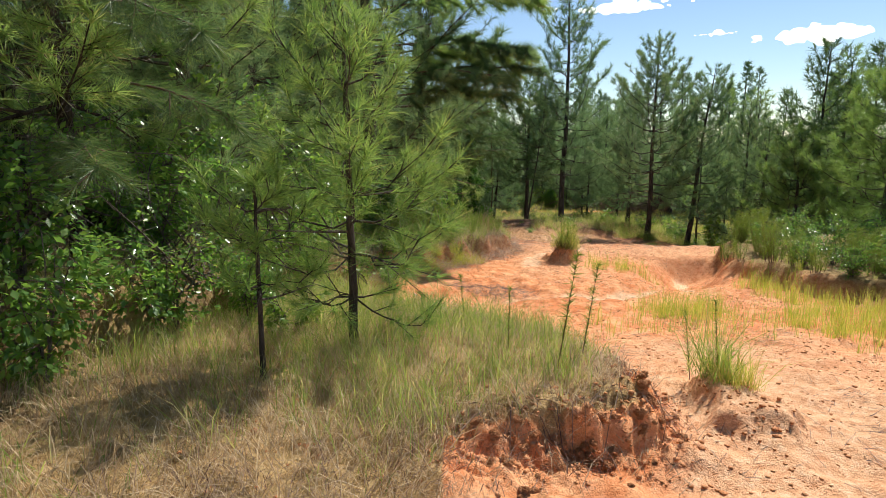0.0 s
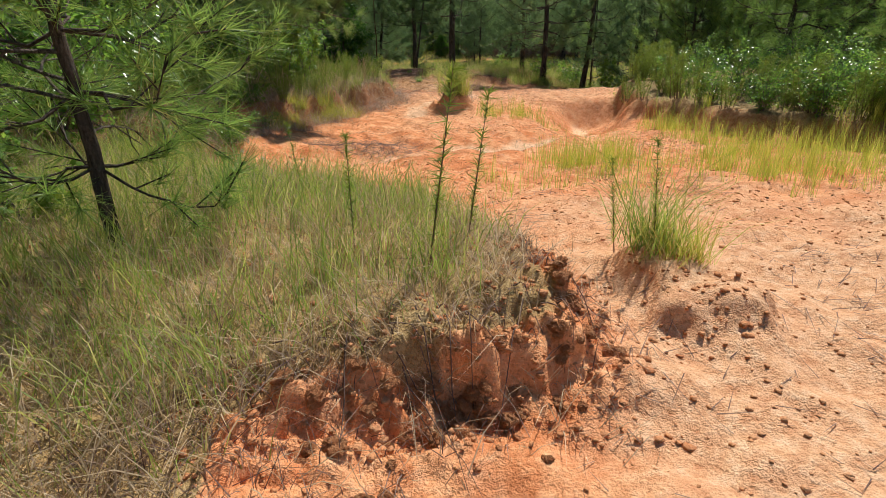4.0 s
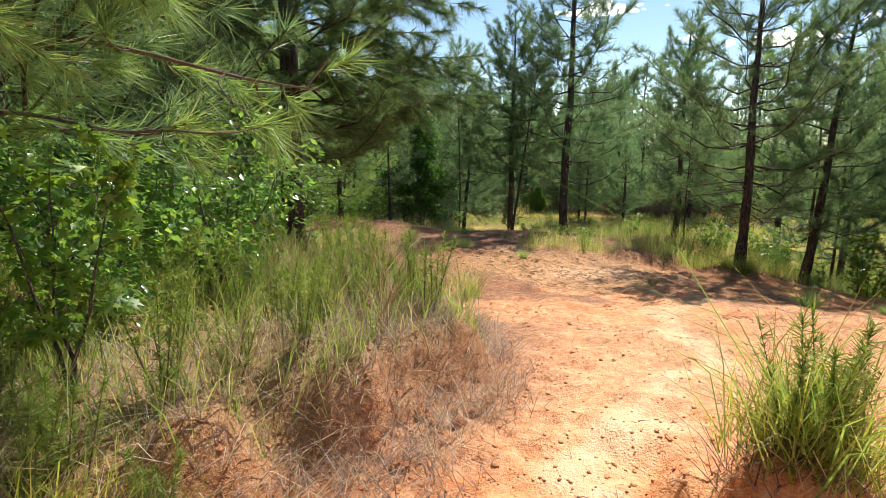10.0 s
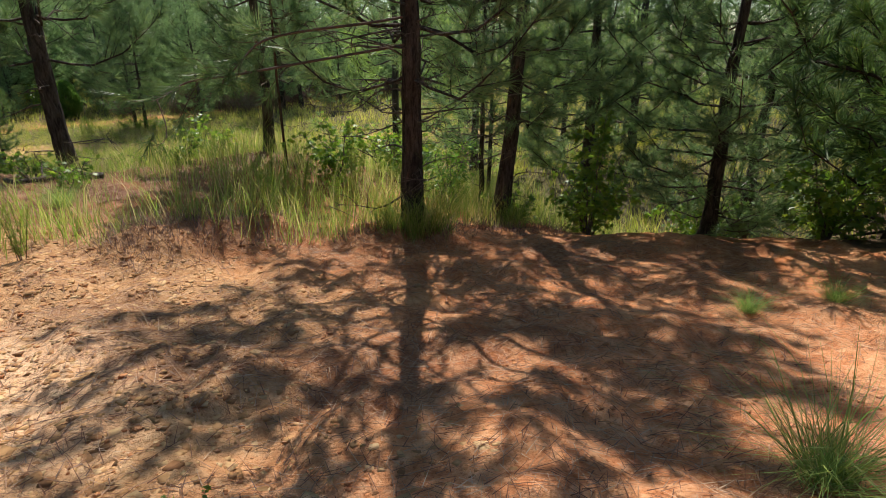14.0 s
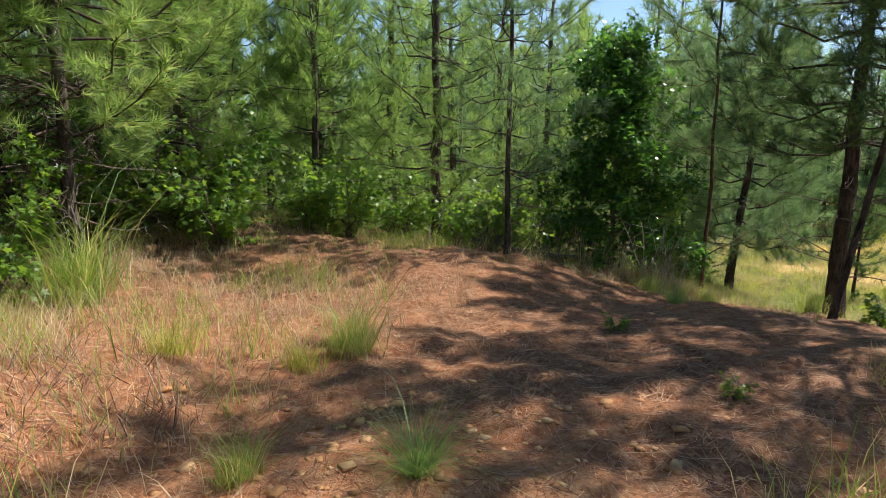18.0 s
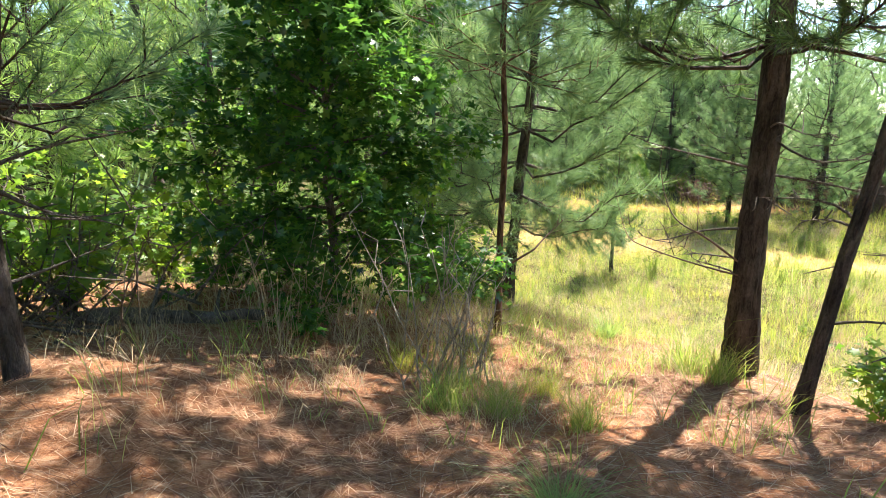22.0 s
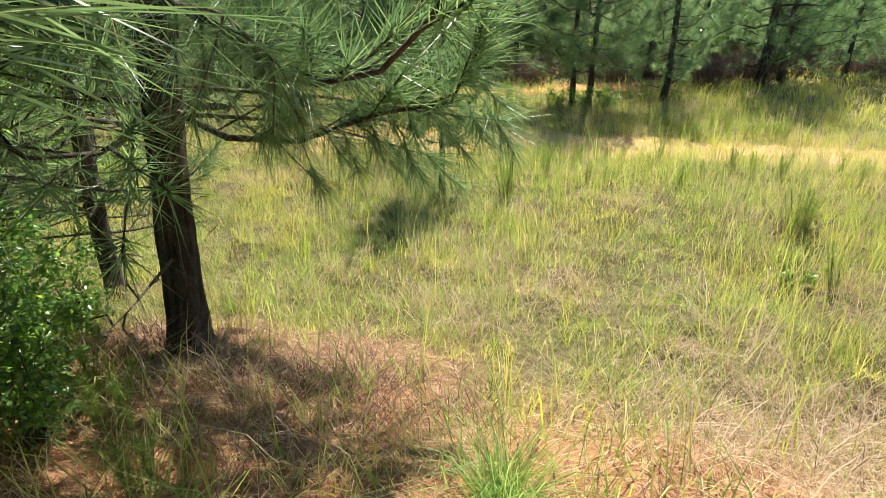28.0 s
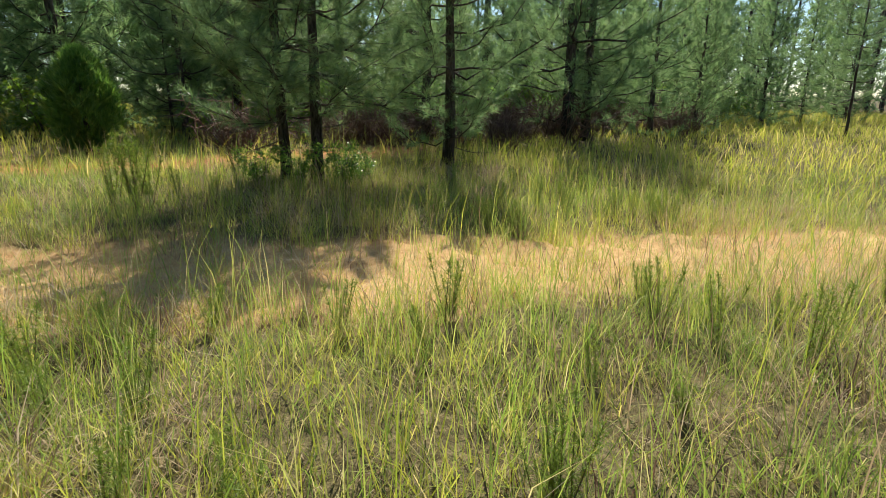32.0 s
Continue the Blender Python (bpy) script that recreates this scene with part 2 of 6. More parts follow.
def ground_material():
    m, t, b, out = nodes_of("clay_ground")

    def mask(name):
        a = t.nodes.new("ShaderNodeAttribute")
        a.attribute_name = name
        return a.outputs["Fac"]
    big, mid, fine, grit = (noise_at(t, s, d, r) for s, d, r in ((0.55, 3.0, 0.55), (3.0, 5.0, 0.65), (17.0, 5.0, 0.7), (75.0, 3.0, 0.7)))
    clay_a = ramp(t, mid, [(0.28, (0.48, 0.135, 0.042)), (0.5, (0.76, 0.265, 0.096)), (0.72, (0.88, 0.43, 0.215))])
    clay_b = ramp(t, fine, [(0.3, (0.48, 0.145, 0.048)), (0.48, (0.78, 0.315, 0.135)), (0.72, (0.90, 0.51, 0.29))])
    clay = mixed(t, ramp(t, big, [(0.35, (0, 0, 0)), (0.65, (1, 1, 1))]), clay_a, clay_b)
    sand = ramp(t, fine, [(0.3, (0.90, 0.53, 0.30)), (0.7, (0.96, 0.67, 0.43))])
    straw = ramp(t, fine, [(0.28, (0.105, 0.042, 0.021)), (0.5, (0.27, 0.130, 0.070)), (0.72, (0.50, 0.31, 0.19))])
    ochre = ramp(t, fine, [(0.3, (0.50, 0.24, 0.10)), (0.55, (0.67, 0.385, 0.19)), (0.8, (0.78, 0.53, 0.30))])
    turf = ramp(t, fine, [(0.25, (0.15, 0.10, 0.042)), (0.5, (0.29, 0.20, 0.09)), (0.75, (0.46, 0.34, 0.18))])
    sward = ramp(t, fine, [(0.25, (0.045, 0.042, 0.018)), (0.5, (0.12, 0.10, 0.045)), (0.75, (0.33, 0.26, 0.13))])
    tan = ramp(t, fine, [(0.25, (0.46, 0.28, 0.11)), (0.5, (0.62, 0.41, 0.18)), (0.75, (0.74, 0.54, 0.26))])
    # near-black soil tone that stands for shade under the trees
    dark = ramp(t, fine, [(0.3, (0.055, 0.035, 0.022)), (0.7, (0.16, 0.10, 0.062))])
    pale = ramp(t, fine, [(0.28, (0.58, 0.27, 0.13)), (0.5, (0.78, 0.47, 0.27)), (0.72, (0.88, 0.64, 0.42))])
    wash = ramp(t, fine, [(0.28, (0.80, 0.33, 0.14)), (0.5, (0.91, 0.45, 0.215)), (0.72, (0.95, 0.56, 0.31))])
    flow = noise_at(t, 4.5, 9.0, 0.72)
    clay = mixed(t, ramp(t, flow, [(0.34, (0.5, 0.5, 0.5)), (0.42, (0, 0, 0))]), clay, ramp(t, fine, [(0.3, (0.45, 0.12, 0.038)), (0.7, (0.70, 0.26, 0.10))]))
    clay = mixed(t, ramp(t, flow, [(0.47, (0, 0, 0)), (0.55, (0.75, 0.75, 0.75))]), clay, wash)
    clay = mixed(t, mask("pale"), clay, pale)
    col = mixed(t, mask("ochre"), clay, ochre)
    col = mixed(t, mask("straw"), col, straw)
    col = mixed(t, mask("turf"), col, turf)
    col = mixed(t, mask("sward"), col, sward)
    col = mixed(t, mask("tan"), col, tan)
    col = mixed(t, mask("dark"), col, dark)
    col = mixed(t, mask("sand"), col, sand)
    crust = node(t, "ShaderNodeTexVoronoi", Scale=7.0)
    crust.feature = "DISTANCE_TO_EDGE"
    co = t.nodes.new("ShaderNodeTexCoord")
    warp = node(t, "ShaderNodeTexNoise", Scale=4.0, Detail=5.0, Roughness=0.7)
    t.links.new(co.outputs["Object"], warp.inputs["Vector"])
    shift = t.nodes.new("ShaderNodeVectorMath")
    shift.operation = "MULTIPLY_ADD"
    shift.inputs[1].default_value = (0.35, 0.35, 0.35)
    t.links.new(warp.outputs["Color"], shift.inputs[0])
    t.links.new(co.outputs["Object"], shift.inputs[2])
    t.links.new(shift.outputs[0], crust.inputs["Vector"])
    crack = ramp(t, crust.outputs[0], [(0.0, (0.0, 0.0, 0.0)), (0.05, (1, 1, 1))])
    gate = mixed(t, ramp(t, mid, [(0.38, (0.8, 0.8, 0.8)), (0.52, (0, 0, 0))]), crack, ramp(t, mid, [(0.0, (1, 1, 1)), (1.0, (1, 1, 1))]))
    seam = ramp(t, gate, [(0.0, (0.84, 0.74, 0.67)), (1.0, (1, 1, 1))])
    mc = t.nodes.new("ShaderNodeMix")
    mc.data_type, mc.blend_type = "RGBA", "MULTIPLY"
    mc.inputs[0].default_value = 0.8
    t.links.new(col, mc.inputs[6])
    t.links.new(seam, mc.inputs[7])
    col = mc.outputs[2]
    sp = ramp(t, grit, [(0.33, (0.55, 0.45, 0.38)), (0.42, (1, 1, 1))])
    mu = t.nodes.new("ShaderNodeMix")
    mu.data_type, mu.blend_type = "RGBA", "MULTIPLY"
    mu.inputs[0].default_value = 0.75
    t.links.new(col, mu.inputs[6])
    t.links.new(sp, mu.inputs[7])
    t.links.new(mu.outputs[2], b.inputs["Base Color"])
    b.inputs["Roughness"].default_value = 0.95
    b.inputs["Specular IOR Level"].default_value = 0.15
    add = node(t, "ShaderNodeMath")
    add.operation = "ADD"
    t.links.new(fine, add.inputs[0])
    t.links.new(grit, add.inputs[1])
    bp = node(t, "ShaderNodeBump", Strength=0.65, Distance=0.03)
    deep = node(t, "ShaderNodeMath")
    deep.operation = "MULTIPLY_ADD"
    t.links.new(gate, deep.inputs[0])
    deep.inputs[1].default_value = 0.22
    t.links.new(add.outputs[0], deep.inputs[2])
    t.links.new(deep.outputs[0], bp.inputs["Height"])
    t.links.new(bp.outputs[0], b.inputs["Normal"])
    return m


MAT["ground"] = ground_material()


def clay_material():
    m, t, b, out = nodes_of("broken_clay")
    mid, fine = noise_at(t, 2.0, 5.0, 0.65), noise_at(t, 9.0, 5.0, 0.7)
    a = ramp(t, mid, [(0.3, (0.48, 0.17, 0.07)), (0.5, (0.64, 0.29, 0.13)), (0.7, (0.76, 0.45, 0.25))])
    c = ramp(t, fine, [(0.3, (0.34, 0.12, 0.055)), (0.7, (0.66, 0.32, 0.15))])
    t.links.new(mixed(t, 0.5, a, c), b.inputs["Base Color"])
    b.inputs["Roughness"].default_value = 0.95
    b.inputs["Specular IOR Level"].default_value = 0.1
    bp = node(t, "ShaderNodeBump", Strength=0.8, Distance=0.06)
    t.links.new(fine, bp.inputs["Height"])
    t.links.new(bp.outputs[0], b.inputs["Normal"])
    return m


MAT["clay"] = clay_material()


def quartz_material():
    m, t, b, out = nodes_of("pale_quartz")
    t.links.new(ramp(t, noise_at(t, 2.5, 6.0, 0.7), [(0.35, (0.58, 0.47, 0.36)), (0.6, (0.80, 0.72, 0.62))]), b.inputs["Base Color"])
    b.inputs["Roughness"].default_value = 0.8
    return m


MAT["pale_stone"] = quartz_material()


def cloud_material():
    m, t, b, out = nodes_of("cloud")
    b.inputs["Base Color"].default_value = (0.95, 0.95, 0.95, 1)
    b.inputs["Roughness"].default_value = 1.0
    # a glow stands in for the sunlit white of the cloud
    b.inputs["Emission Color"].default_value = (1.0, 1.0, 1.0, 1)
    b.inputs["Emission Strength"].default_value = 0.9
    b.inputs["Specular IOR Level"].default_value = 0.0
    tr = node(t, "ShaderNodeBsdfTranslucent", Color=(0.95, 0.95, 0.95, 1))
    mx = t.nodes.new("ShaderNodeMixShader")
    mx.inputs[0].default_value = 0.3
    t.links.new(b.outputs[0], mx.inputs[1])
    t.links.new(tr.outputs[0], mx.inputs[2])
    t.links.new(mx.outputs[0], out.inputs["Surface"])
    return m


MAT["cloud"] = cloud_material()

# ---- geometry helpers ----
rng = np.random.default_rng(7)


def unit(v):
    return v / np.maximum(np.linalg.norm(v, axis=-1, keepdims=True), 1e-9)


def mesh_from(name, verts, faces, material, smooth=False):
    """A mesh from arrays; all faces have the same number of corners."""
    verts, faces = np.asarray(verts, np.float32), np.asarray(faces, np.int32)
    me = bpy.data.meshes.new(name)
    n, k = faces.shape
    me.vertices.add(len(verts))
    me.vertices.foreach_set("co", verts.ravel())
    me.loops.add(n * k)
    me.loops.foreach_set("vertex_index", faces.ravel())
    me.polygons.add(n)
    me.polygons.foreach_set("loop_start", np.arange(0, n * k, k, dtype=np.int32))
    me.polygons.foreach_set("loop_total", np.full(n, k, np.int32))
    if smooth:
        me.polygons.foreach_set("use_smooth", np.ones(n, bool))
    me.materials.append(material)
    me.update(calc_edges=True)
    return me


class Geo:
    """Collects triangles."""
    def __init__(self):
        self.v, self.f, self.n = [], [], 0

    def add(self, verts, faces):
        verts, faces = np.asarray(verts, float), np.asarray(faces, int)
        self.v.append(verts)
        self.f.append(faces + self.n)
        self.n += len(verts)

    def mesh(self, name, material, smooth=False):
        return mesh_from(name, np.concatenate(self.v), np.concatenate(self.f), material, smooth)


def tube(geo, pts, radii, sides=5, wobble=0.0, gen=rng):
    pts, radii = np.asarray(pts, float), np.asarray(radii, float)
    d = unit(np.gradient(pts, axis=0))
    a = unit(np.cross(d, np.where(np.abs(d[:, 2:3]) > 0.9, [[1.0, 0, 0]], [[0, 0, 1.0]])))
    c = np.cross(d, a)
    ang = np.arange(sides) / sides * 2 * np.pi
    r = radii[:, None] * (1 + wobble * gen.normal(size=(len(pts), sides)))
    v = pts[:, None] + r[..., None] * (np.cos(ang)[None, :, None] * a[:, None] + np.sin(ang)[None, :, None] * c[:, None])
    i, j = np.meshgrid(np.arange(len(pts) - 1), np.arange(sides), indexing="ij")
    p, q = i * sides + j, i * sides + (j + 1) % sides
    f = np.stack([np.stack([p, q, q + sides], -1), np.stack([p, q + sides, p + sides], -1)], 2).reshape(-1, 3)
    geo.add(v.reshape(-1, 3), f)


def needles(geo, base, ways, length, count, width, gen, cone=0.75, back=0.5):
    """Bunches of straight needles: base and ways (n, 3)."""
    n = len(base)
    w = np.repeat(ways, count, 0)
    b = np.repeat(base, count, 0) - w * (gen.random((n * count, 1)) * back * length)
    d = unit(w * gen.uniform(0.45, 1.1, (n * count, 1)) + unit(gen.normal(size=(n * count, 3))) * cone)
    l = length * gen.uniform(0.65, 1.1, (n * count, 1))
    s = unit(np.cross(d, gen.normal(size=d.shape))) * width / 2
    v = np.stack([b - s, b + s, b + d * l - [[0, 0, 0.1]] * l * gen.random((n * count, 1))], 1).reshape(-1, 3)
    geo.add(v, np.arange(len(v)).reshape(-1, 3))


def blades(geo, base, height, lean, width, gen, bend=0.35, each=1):
    """Grass blades of three triangles: base (n, 3), height (n,). Blades of one tuft, each in number, share a tilt."""
    n = len(base)
    a = gen.random(n) * 2 * np.pi
    out = np.stack([np.cos(a), np.sin(a), np.zeros(n)], 1) * (height * lean * gen.uniform(0.2, 1.4, n))[:, None]
    if each > 1:
        tilt = np.repeat(gen.normal(size=(n // each, 2)) * 0.3 * lean, each, 0)
        out[:, :2] += tilt * height[:, None]
    b = gen.random(n) * 2 * np.pi
    side = np.stack([np.cos(b), np.sin(b), np.zeros(n)], 1) * (width / 2 * gen.uniform(0.6, 1.3, n))[:, None]
    up = np.zeros((n, 3))
    up[:, 2] = height
    mid = base + out * bend + up * 0.55
    tip = base + out + up * (1 - 0.35 * min(lean, 1.5) * gen.random(n))[:, None]
    v = np.stack([base - side, base + side, mid + side * 0.75, mid - side * 0.75, tip], 1).reshape(-1, 3)
    k = np.arange(n)[:, None] * 5
    f = np.concatenate([k + [0, 1, 2], k + [0, 2, 3], k + [3, 2, 4]], 1).reshape(-1, 3)
    geo.add(v, f)


def leaves(geo, base, ways, size, gen, lobed=False, droop=0.3):
    """Leaves as small folded diamonds, or lobed ones of seven corners."""
    n = len(base)
    d = unit(ways + gen.normal(size=(n, 3)) * 0.6 - [[0, 0, droop]])
    s = unit(np.cross(d, unit(gen.normal(size=(n, 3)) * 0.5 + [[0, 0, 1.0]])))
    l = (size * gen.uniform(0.6, 1.25, n))[:, None]
    up = np.cross(s, d)
    if lobed:   # a star of five points on a short stalk, cupped
        c = base + l * 0.38 * d
        rim = [base + l * 0.16 * d]
        for ang, out in ((-2.05, 0.50), (-1.55, 0.24), (-1.0, 0.60), (-0.5, 0.27), (0.0, 0.70), (0.5, 0.27), (1.0, 0.60), (1.55, 0.24), (2.05, 0.50)):
            rim.append(c + l * out * (math.cos(ang) * d + math.sin(ang) * s - 0.22 * out * up))
        v = np.stack([c] + rim, 1).reshape(-1, 3)
        k = np.arange(n)[:, None] * 11
        f = np.concatenate([k + [0, 1 + i, 1 + (i + 1) % 10] for i in range(10)], 1).reshape(-1, 3)
    else:
        v = np.stack([base, base + l * (0.5 * d + 0.28 * s + 0.06 * up), base + l * d, base + l * (0.5 * d - 0.28 * s + 0.06 * up)], 1).reshape(-1, 3)
        k = np.arange(n)[:, None] * 4
        f = np.concatenate([k + [0, 1, 2], k + [0, 2, 3]], 1).reshape(-1, 3)
    geo.add(v, f)


def part(name, me, parent, label=""):
    ob = new(name, me)
    ob.parent = parent
    if label:
        ob["label"] = label
    return ob


# ---- the lie of the land ----
def ease(a, b, v):
    t = np.clip((v - a) / (b - a), 0, 1)
    return t * t * (3 - 2 * t)


def lattice(x, y, cell, seed):
    """Smooth value noise in -1..1."""
    table = np.random.default_rng(seed).uniform(-1, 1, (64, 64))
    u, v = x / cell, y / cell
    i, j = np.floor(u).astype(int), np.floor(v).astype(int)
    a, b = u - i, v - j
    a, b = a * a * (3 - 2 * a), b * b * (3 - 2 * b)
    g = lambda p, q: table[(i + p) % 64, (j + q) % 64]
    return (g(0, 0) * (1 - a) + g(1, 0) * a) * (1 - b) + (g(0, 1) * (1 - a) + g(1, 1) * a) * b


def along(x, y, line):
    """Distance to a line of points, and the side of it (1: to the left of its run)."""
    d, side = np.full(np.shape(x), 1e9), np.zeros(np.shape(x))
    for (x0, y0), (x1, y1) in zip(line, line[1:]):
        ux, uy = x1 - x0, y1 - y0
        t = np.clip(((x - x0) * ux + (y - y0) * uy) / (ux * ux + uy * uy), 0, 1)
        e = np.hypot(x - x0 - t * ux, y - y0 - t * uy)
        near = e < d
        d, side = np.where(near, e, d), np.where(near, np.sign(ux * (y - y0) - uy * (x - x0)), side)
    return d, side


TONGUE = [(-30, -4), (-9, 0.3), (-1.2, 1.7), (0.15, 2.62), (0.7, 2.76), (1.12, 2.82), (1.28, 3.5), (0.95, 4.5), (0.1, 5.3), (-1.0, 5.9), (-2.2, 6.2), (-30, 7)]
SHELF = [(-1.9, 5.6), (-1.5, 7.0), (-1.0, 8.4), (-0.5, 9.6), (0.4, 11.1), (1.5, 12.45), (1.35, 13.5), (0.2, 15.0), (-1.2, 17.0), (-30, 19)]
RILL = [(-1.2, 7.3), (0.6, 7.75), (1.5, 7.95), (2.4, 8.0), (2.9, 8.25), (3.85, 8.6), (4.3, 9.2), (4.4, 10.0), (4.9, 11.2)]
EASTBANK = [(6.5, 4.5), (5.9, 6.5), (5.3, 8.2), (5.2, 9.6), (5.6, 11.3), (6.2, 12.3), (9, 13.5), (30, 15)]
TRACK = [(0, -6), (0.5, 1.5), (1.4, 4), (1.3, 7), (1.5, 10.5), (2.6, 14), (4.2, 16), (3.5, 19), (2.2, 24), (3, 27), (3.5, 29.4), (5.1, 31.4), (7.5, 34.4)]
WASH = [(1.7, 10.6), (1.95, 11.5), (2.7, 12.45), (3.2, 12.75), (3.3, 13.7), (3.5, 14.3), (3.7, 14.9), (4.4, 15.4), (5.3, 16.3)]
REDBAND = [(5.5, 43.4), (8, 43.1), (11, 43.0), (14, 43.3), (18, 44.2)]
CUT = [(4.2, 9.6), (4.5, 10.4), (5.0, 11.0)]


def profile(y):
    return np.interp(y, [-60, -8, 0, 3, 5, 7, 9.3, 11.7, 14, 15.5, 17.3, 19, 23, 25, 27, 28, 28.8, 30.1, 31.4, 32.5, 34.3, 37, 42, 60, 140],
                     [.5, .2, -.05, -.28, -.43, -.76, -.9, -1.02, -1.2, -1.5, -1.7, -1.8, -1.95, -2.1, -2.45, -2.7, -2.88, -3.3, -3.68, -3.88, -4.12, -4.2, -4.0, -3.6, -2.5])


def inside(x, y, line, soft):
    d, s = along(x, y, line)
    return ease(-soft, soft, d * s)


def height(x, y, rough=True):
    x, y = np.asarray(x, float), np.asarray(y, float)
    z = (profile(y - 0.6) + 2 * profile(y) + profile(y + 0.6)) / 4
    edge = np.interp(y, [0, 10, 16, 19, 22, 26, 30, 34], [12, 10, 10.5, 8.3, 8.0, 6.5, 4.5, 2])
    fall = np.interp(y, [0, 8, 14, 17, 20, 26, 30, 34], [.3, .3, .8, 1.3, 1.5, 1.2, .5, 0])
    z = z - fall * ease(0, 5, x - edge)
    z = z + 0.5 * ease(-1, -8, x) * ease(40, 24, y)
    z = z + 0.34 * ease(2.6, 0.2, x) * ease(23.5, 26, y) * ease(34, 30, y)
    z = z + 0.3 * ease(3.9, 2.2, x) * ease(28.2, 30, y) * ease(34, 31.5, y)
    wx, wy = x + 0.14 * lattice(x, y, 0.24, 14) + 0.07 * lattice(x, y, 0.1, 15), y + 0.13 * lattice(x, y, 0.22, 16) + 0.08 * lattice(x, y, 0.09, 17)
    firm = np.maximum(ease(0.0, 0.6, x), ease(3.6, 4.4, y))
    step = 0.15 * inside(wx, wy, TONGUE, 0.10) + 0.11 * inside(x, y, TONGUE, 0.32)
    z = z + (firm * step + (1 - firm) * 0.28 * inside(x, y, TONGUE, 1.0)) * (1 - 0.5 * ease(-4, -12, x))
    wx, wy = x + 0.16 * lattice(x, y, 0.5, 24) + 0.06 * lattice(x, y, 0.16, 25), y + 0.16 * lattice(x, y, 0.45, 26) + 0.06 * lattice(x, y, 0.15, 27)
    z = z + 0.29 * inside(wx, wy, SHELF, 0.11) + 0.13 * inside(x, y, SHELF, 0.45)
    z = z + 0.29 * inside(wx, wy, EASTBANK[::-1], 0.13) * ease(30, 12, x)
    z = z + 0.22 * ease(1.2, -0.6, x) * ease(5.0, 6.5, y) * ease(10.5, 8.0, y)
    z = z - 0.13 * np.clip(x - 4.6, 0, 4) * ease(13.5, 15.5, y) * ease(24, 21, y)
    d = np.hypot(x - 2.47, y - 10.95)
    z = z + 0.31 * np.exp(-((d + 0.10 * lattice(x, y, 0.15, 28) + 0.05 * lattice(x, y, 0.07, 29)) / 0.30) ** 4)
    d, _ = along(x, y, RILL)
    z = z - 0.10 * np.exp(-(d / 0.28) ** 2)
    d, _ = along(x, y, CUT)
    z = z - 0.40 * np.exp(-(d / 0.62) ** 4)
    d, _ = along(x, y, [(5.3, 20.1), (6.3, 20.3)])
    z = z + 0.19 * np.exp(-(d / 0.30) ** 2)
    z = z + 0.22 * ease(1.1, 0.2, x + 0.25 * lattice(x, y, 0.7, 64)) * ease(15.2, 16.6, y) * ease(22.2, 20.4, y)
    d, _ = along(x, y, [(1.9, 3.55), (1.87, 3.1)])
    z = z + 0.13 * np.exp(-((d + 0.08 * lattice(x, y, 0.14, 18) + 0.04 * lattice(x, y, 0.06, 19)) / 0.2) ** 4)
    z = z - 0.5 * ease(4.3, 6.0, x) * ease(23, 26, y) * ease(32, 29.5, y)
    d = np.hypot(x - 7.2, y - 19.45)
    z = z + 0.12 * np.exp(-(d / 0.7) ** 2)
    z = z + 0.17 * np.exp(-((x - 2.9) ** 2 + (y - 31.5) ** 2) / 0.9)
    if rough:
        far = ease(60, 25, np.abs(y - 18)) * ease(40, 12, np.abs(x - 3))
        z = z + far * (0.05 * lattice(x, y, 1.9, 3) + 0.03 * lattice(x, y, 0.7, 4) + 0.028 * lattice(x, y, 0.27, 5) + 0.02 * lattice(x, y, 0.13, 6) + 0.035 * np.abs(lattice(x, y, 0.46, 66)) + 0.022 * np.abs(lattice(x, y, 0.21, 67)) - 0.02)
        d, _ = along(x, y, TONGUE[3:7])
        z = z + np.exp(-(d / 0.22) ** 2) * 0.75 * (0.11 * np.abs(lattice(x, y, 0.19, 8)) + 0.10 * np.abs(lattice(x, y, 0.10, 9)) + 0.07 * np.abs(lattice(x, y, 0.055, 12)) + 0.03 * lattice(x, y, 0.03, 13) - 0.10)
        d, _ = along(x, y, SHELF[2:7])
        z = z + np.exp(-(d / 0.35) ** 2) * (0.05 * lattice(x, y, 0.22, 10) + 0.04 * np.abs(lattice(x, y, 0.1, 11)))
    return z


def field(x, y):
    return np.maximum(ease(29.8, 31.8, y + 0.35 * (x - 3.2) + 0.4 * lattice(x, y, 1.3, 21)), ease(8.3, 9.6, x) * ease(19, 22, y + 0.4 * (x - 8)))


SANDSTRIP = [(4.5, 39.0), (6.4, 38.5), (7.8, 38.2), (9.3, 37.1), (12.2, 35.6), (16, 33.4), (22, 31)]


def red_band(x, y):
    """Bare red clay below the far pines."""
    return ease(0.9, 0.45, along(x, y, REDBAND)[0] + 0.35 * lattice(x, y, 1.1, 36))


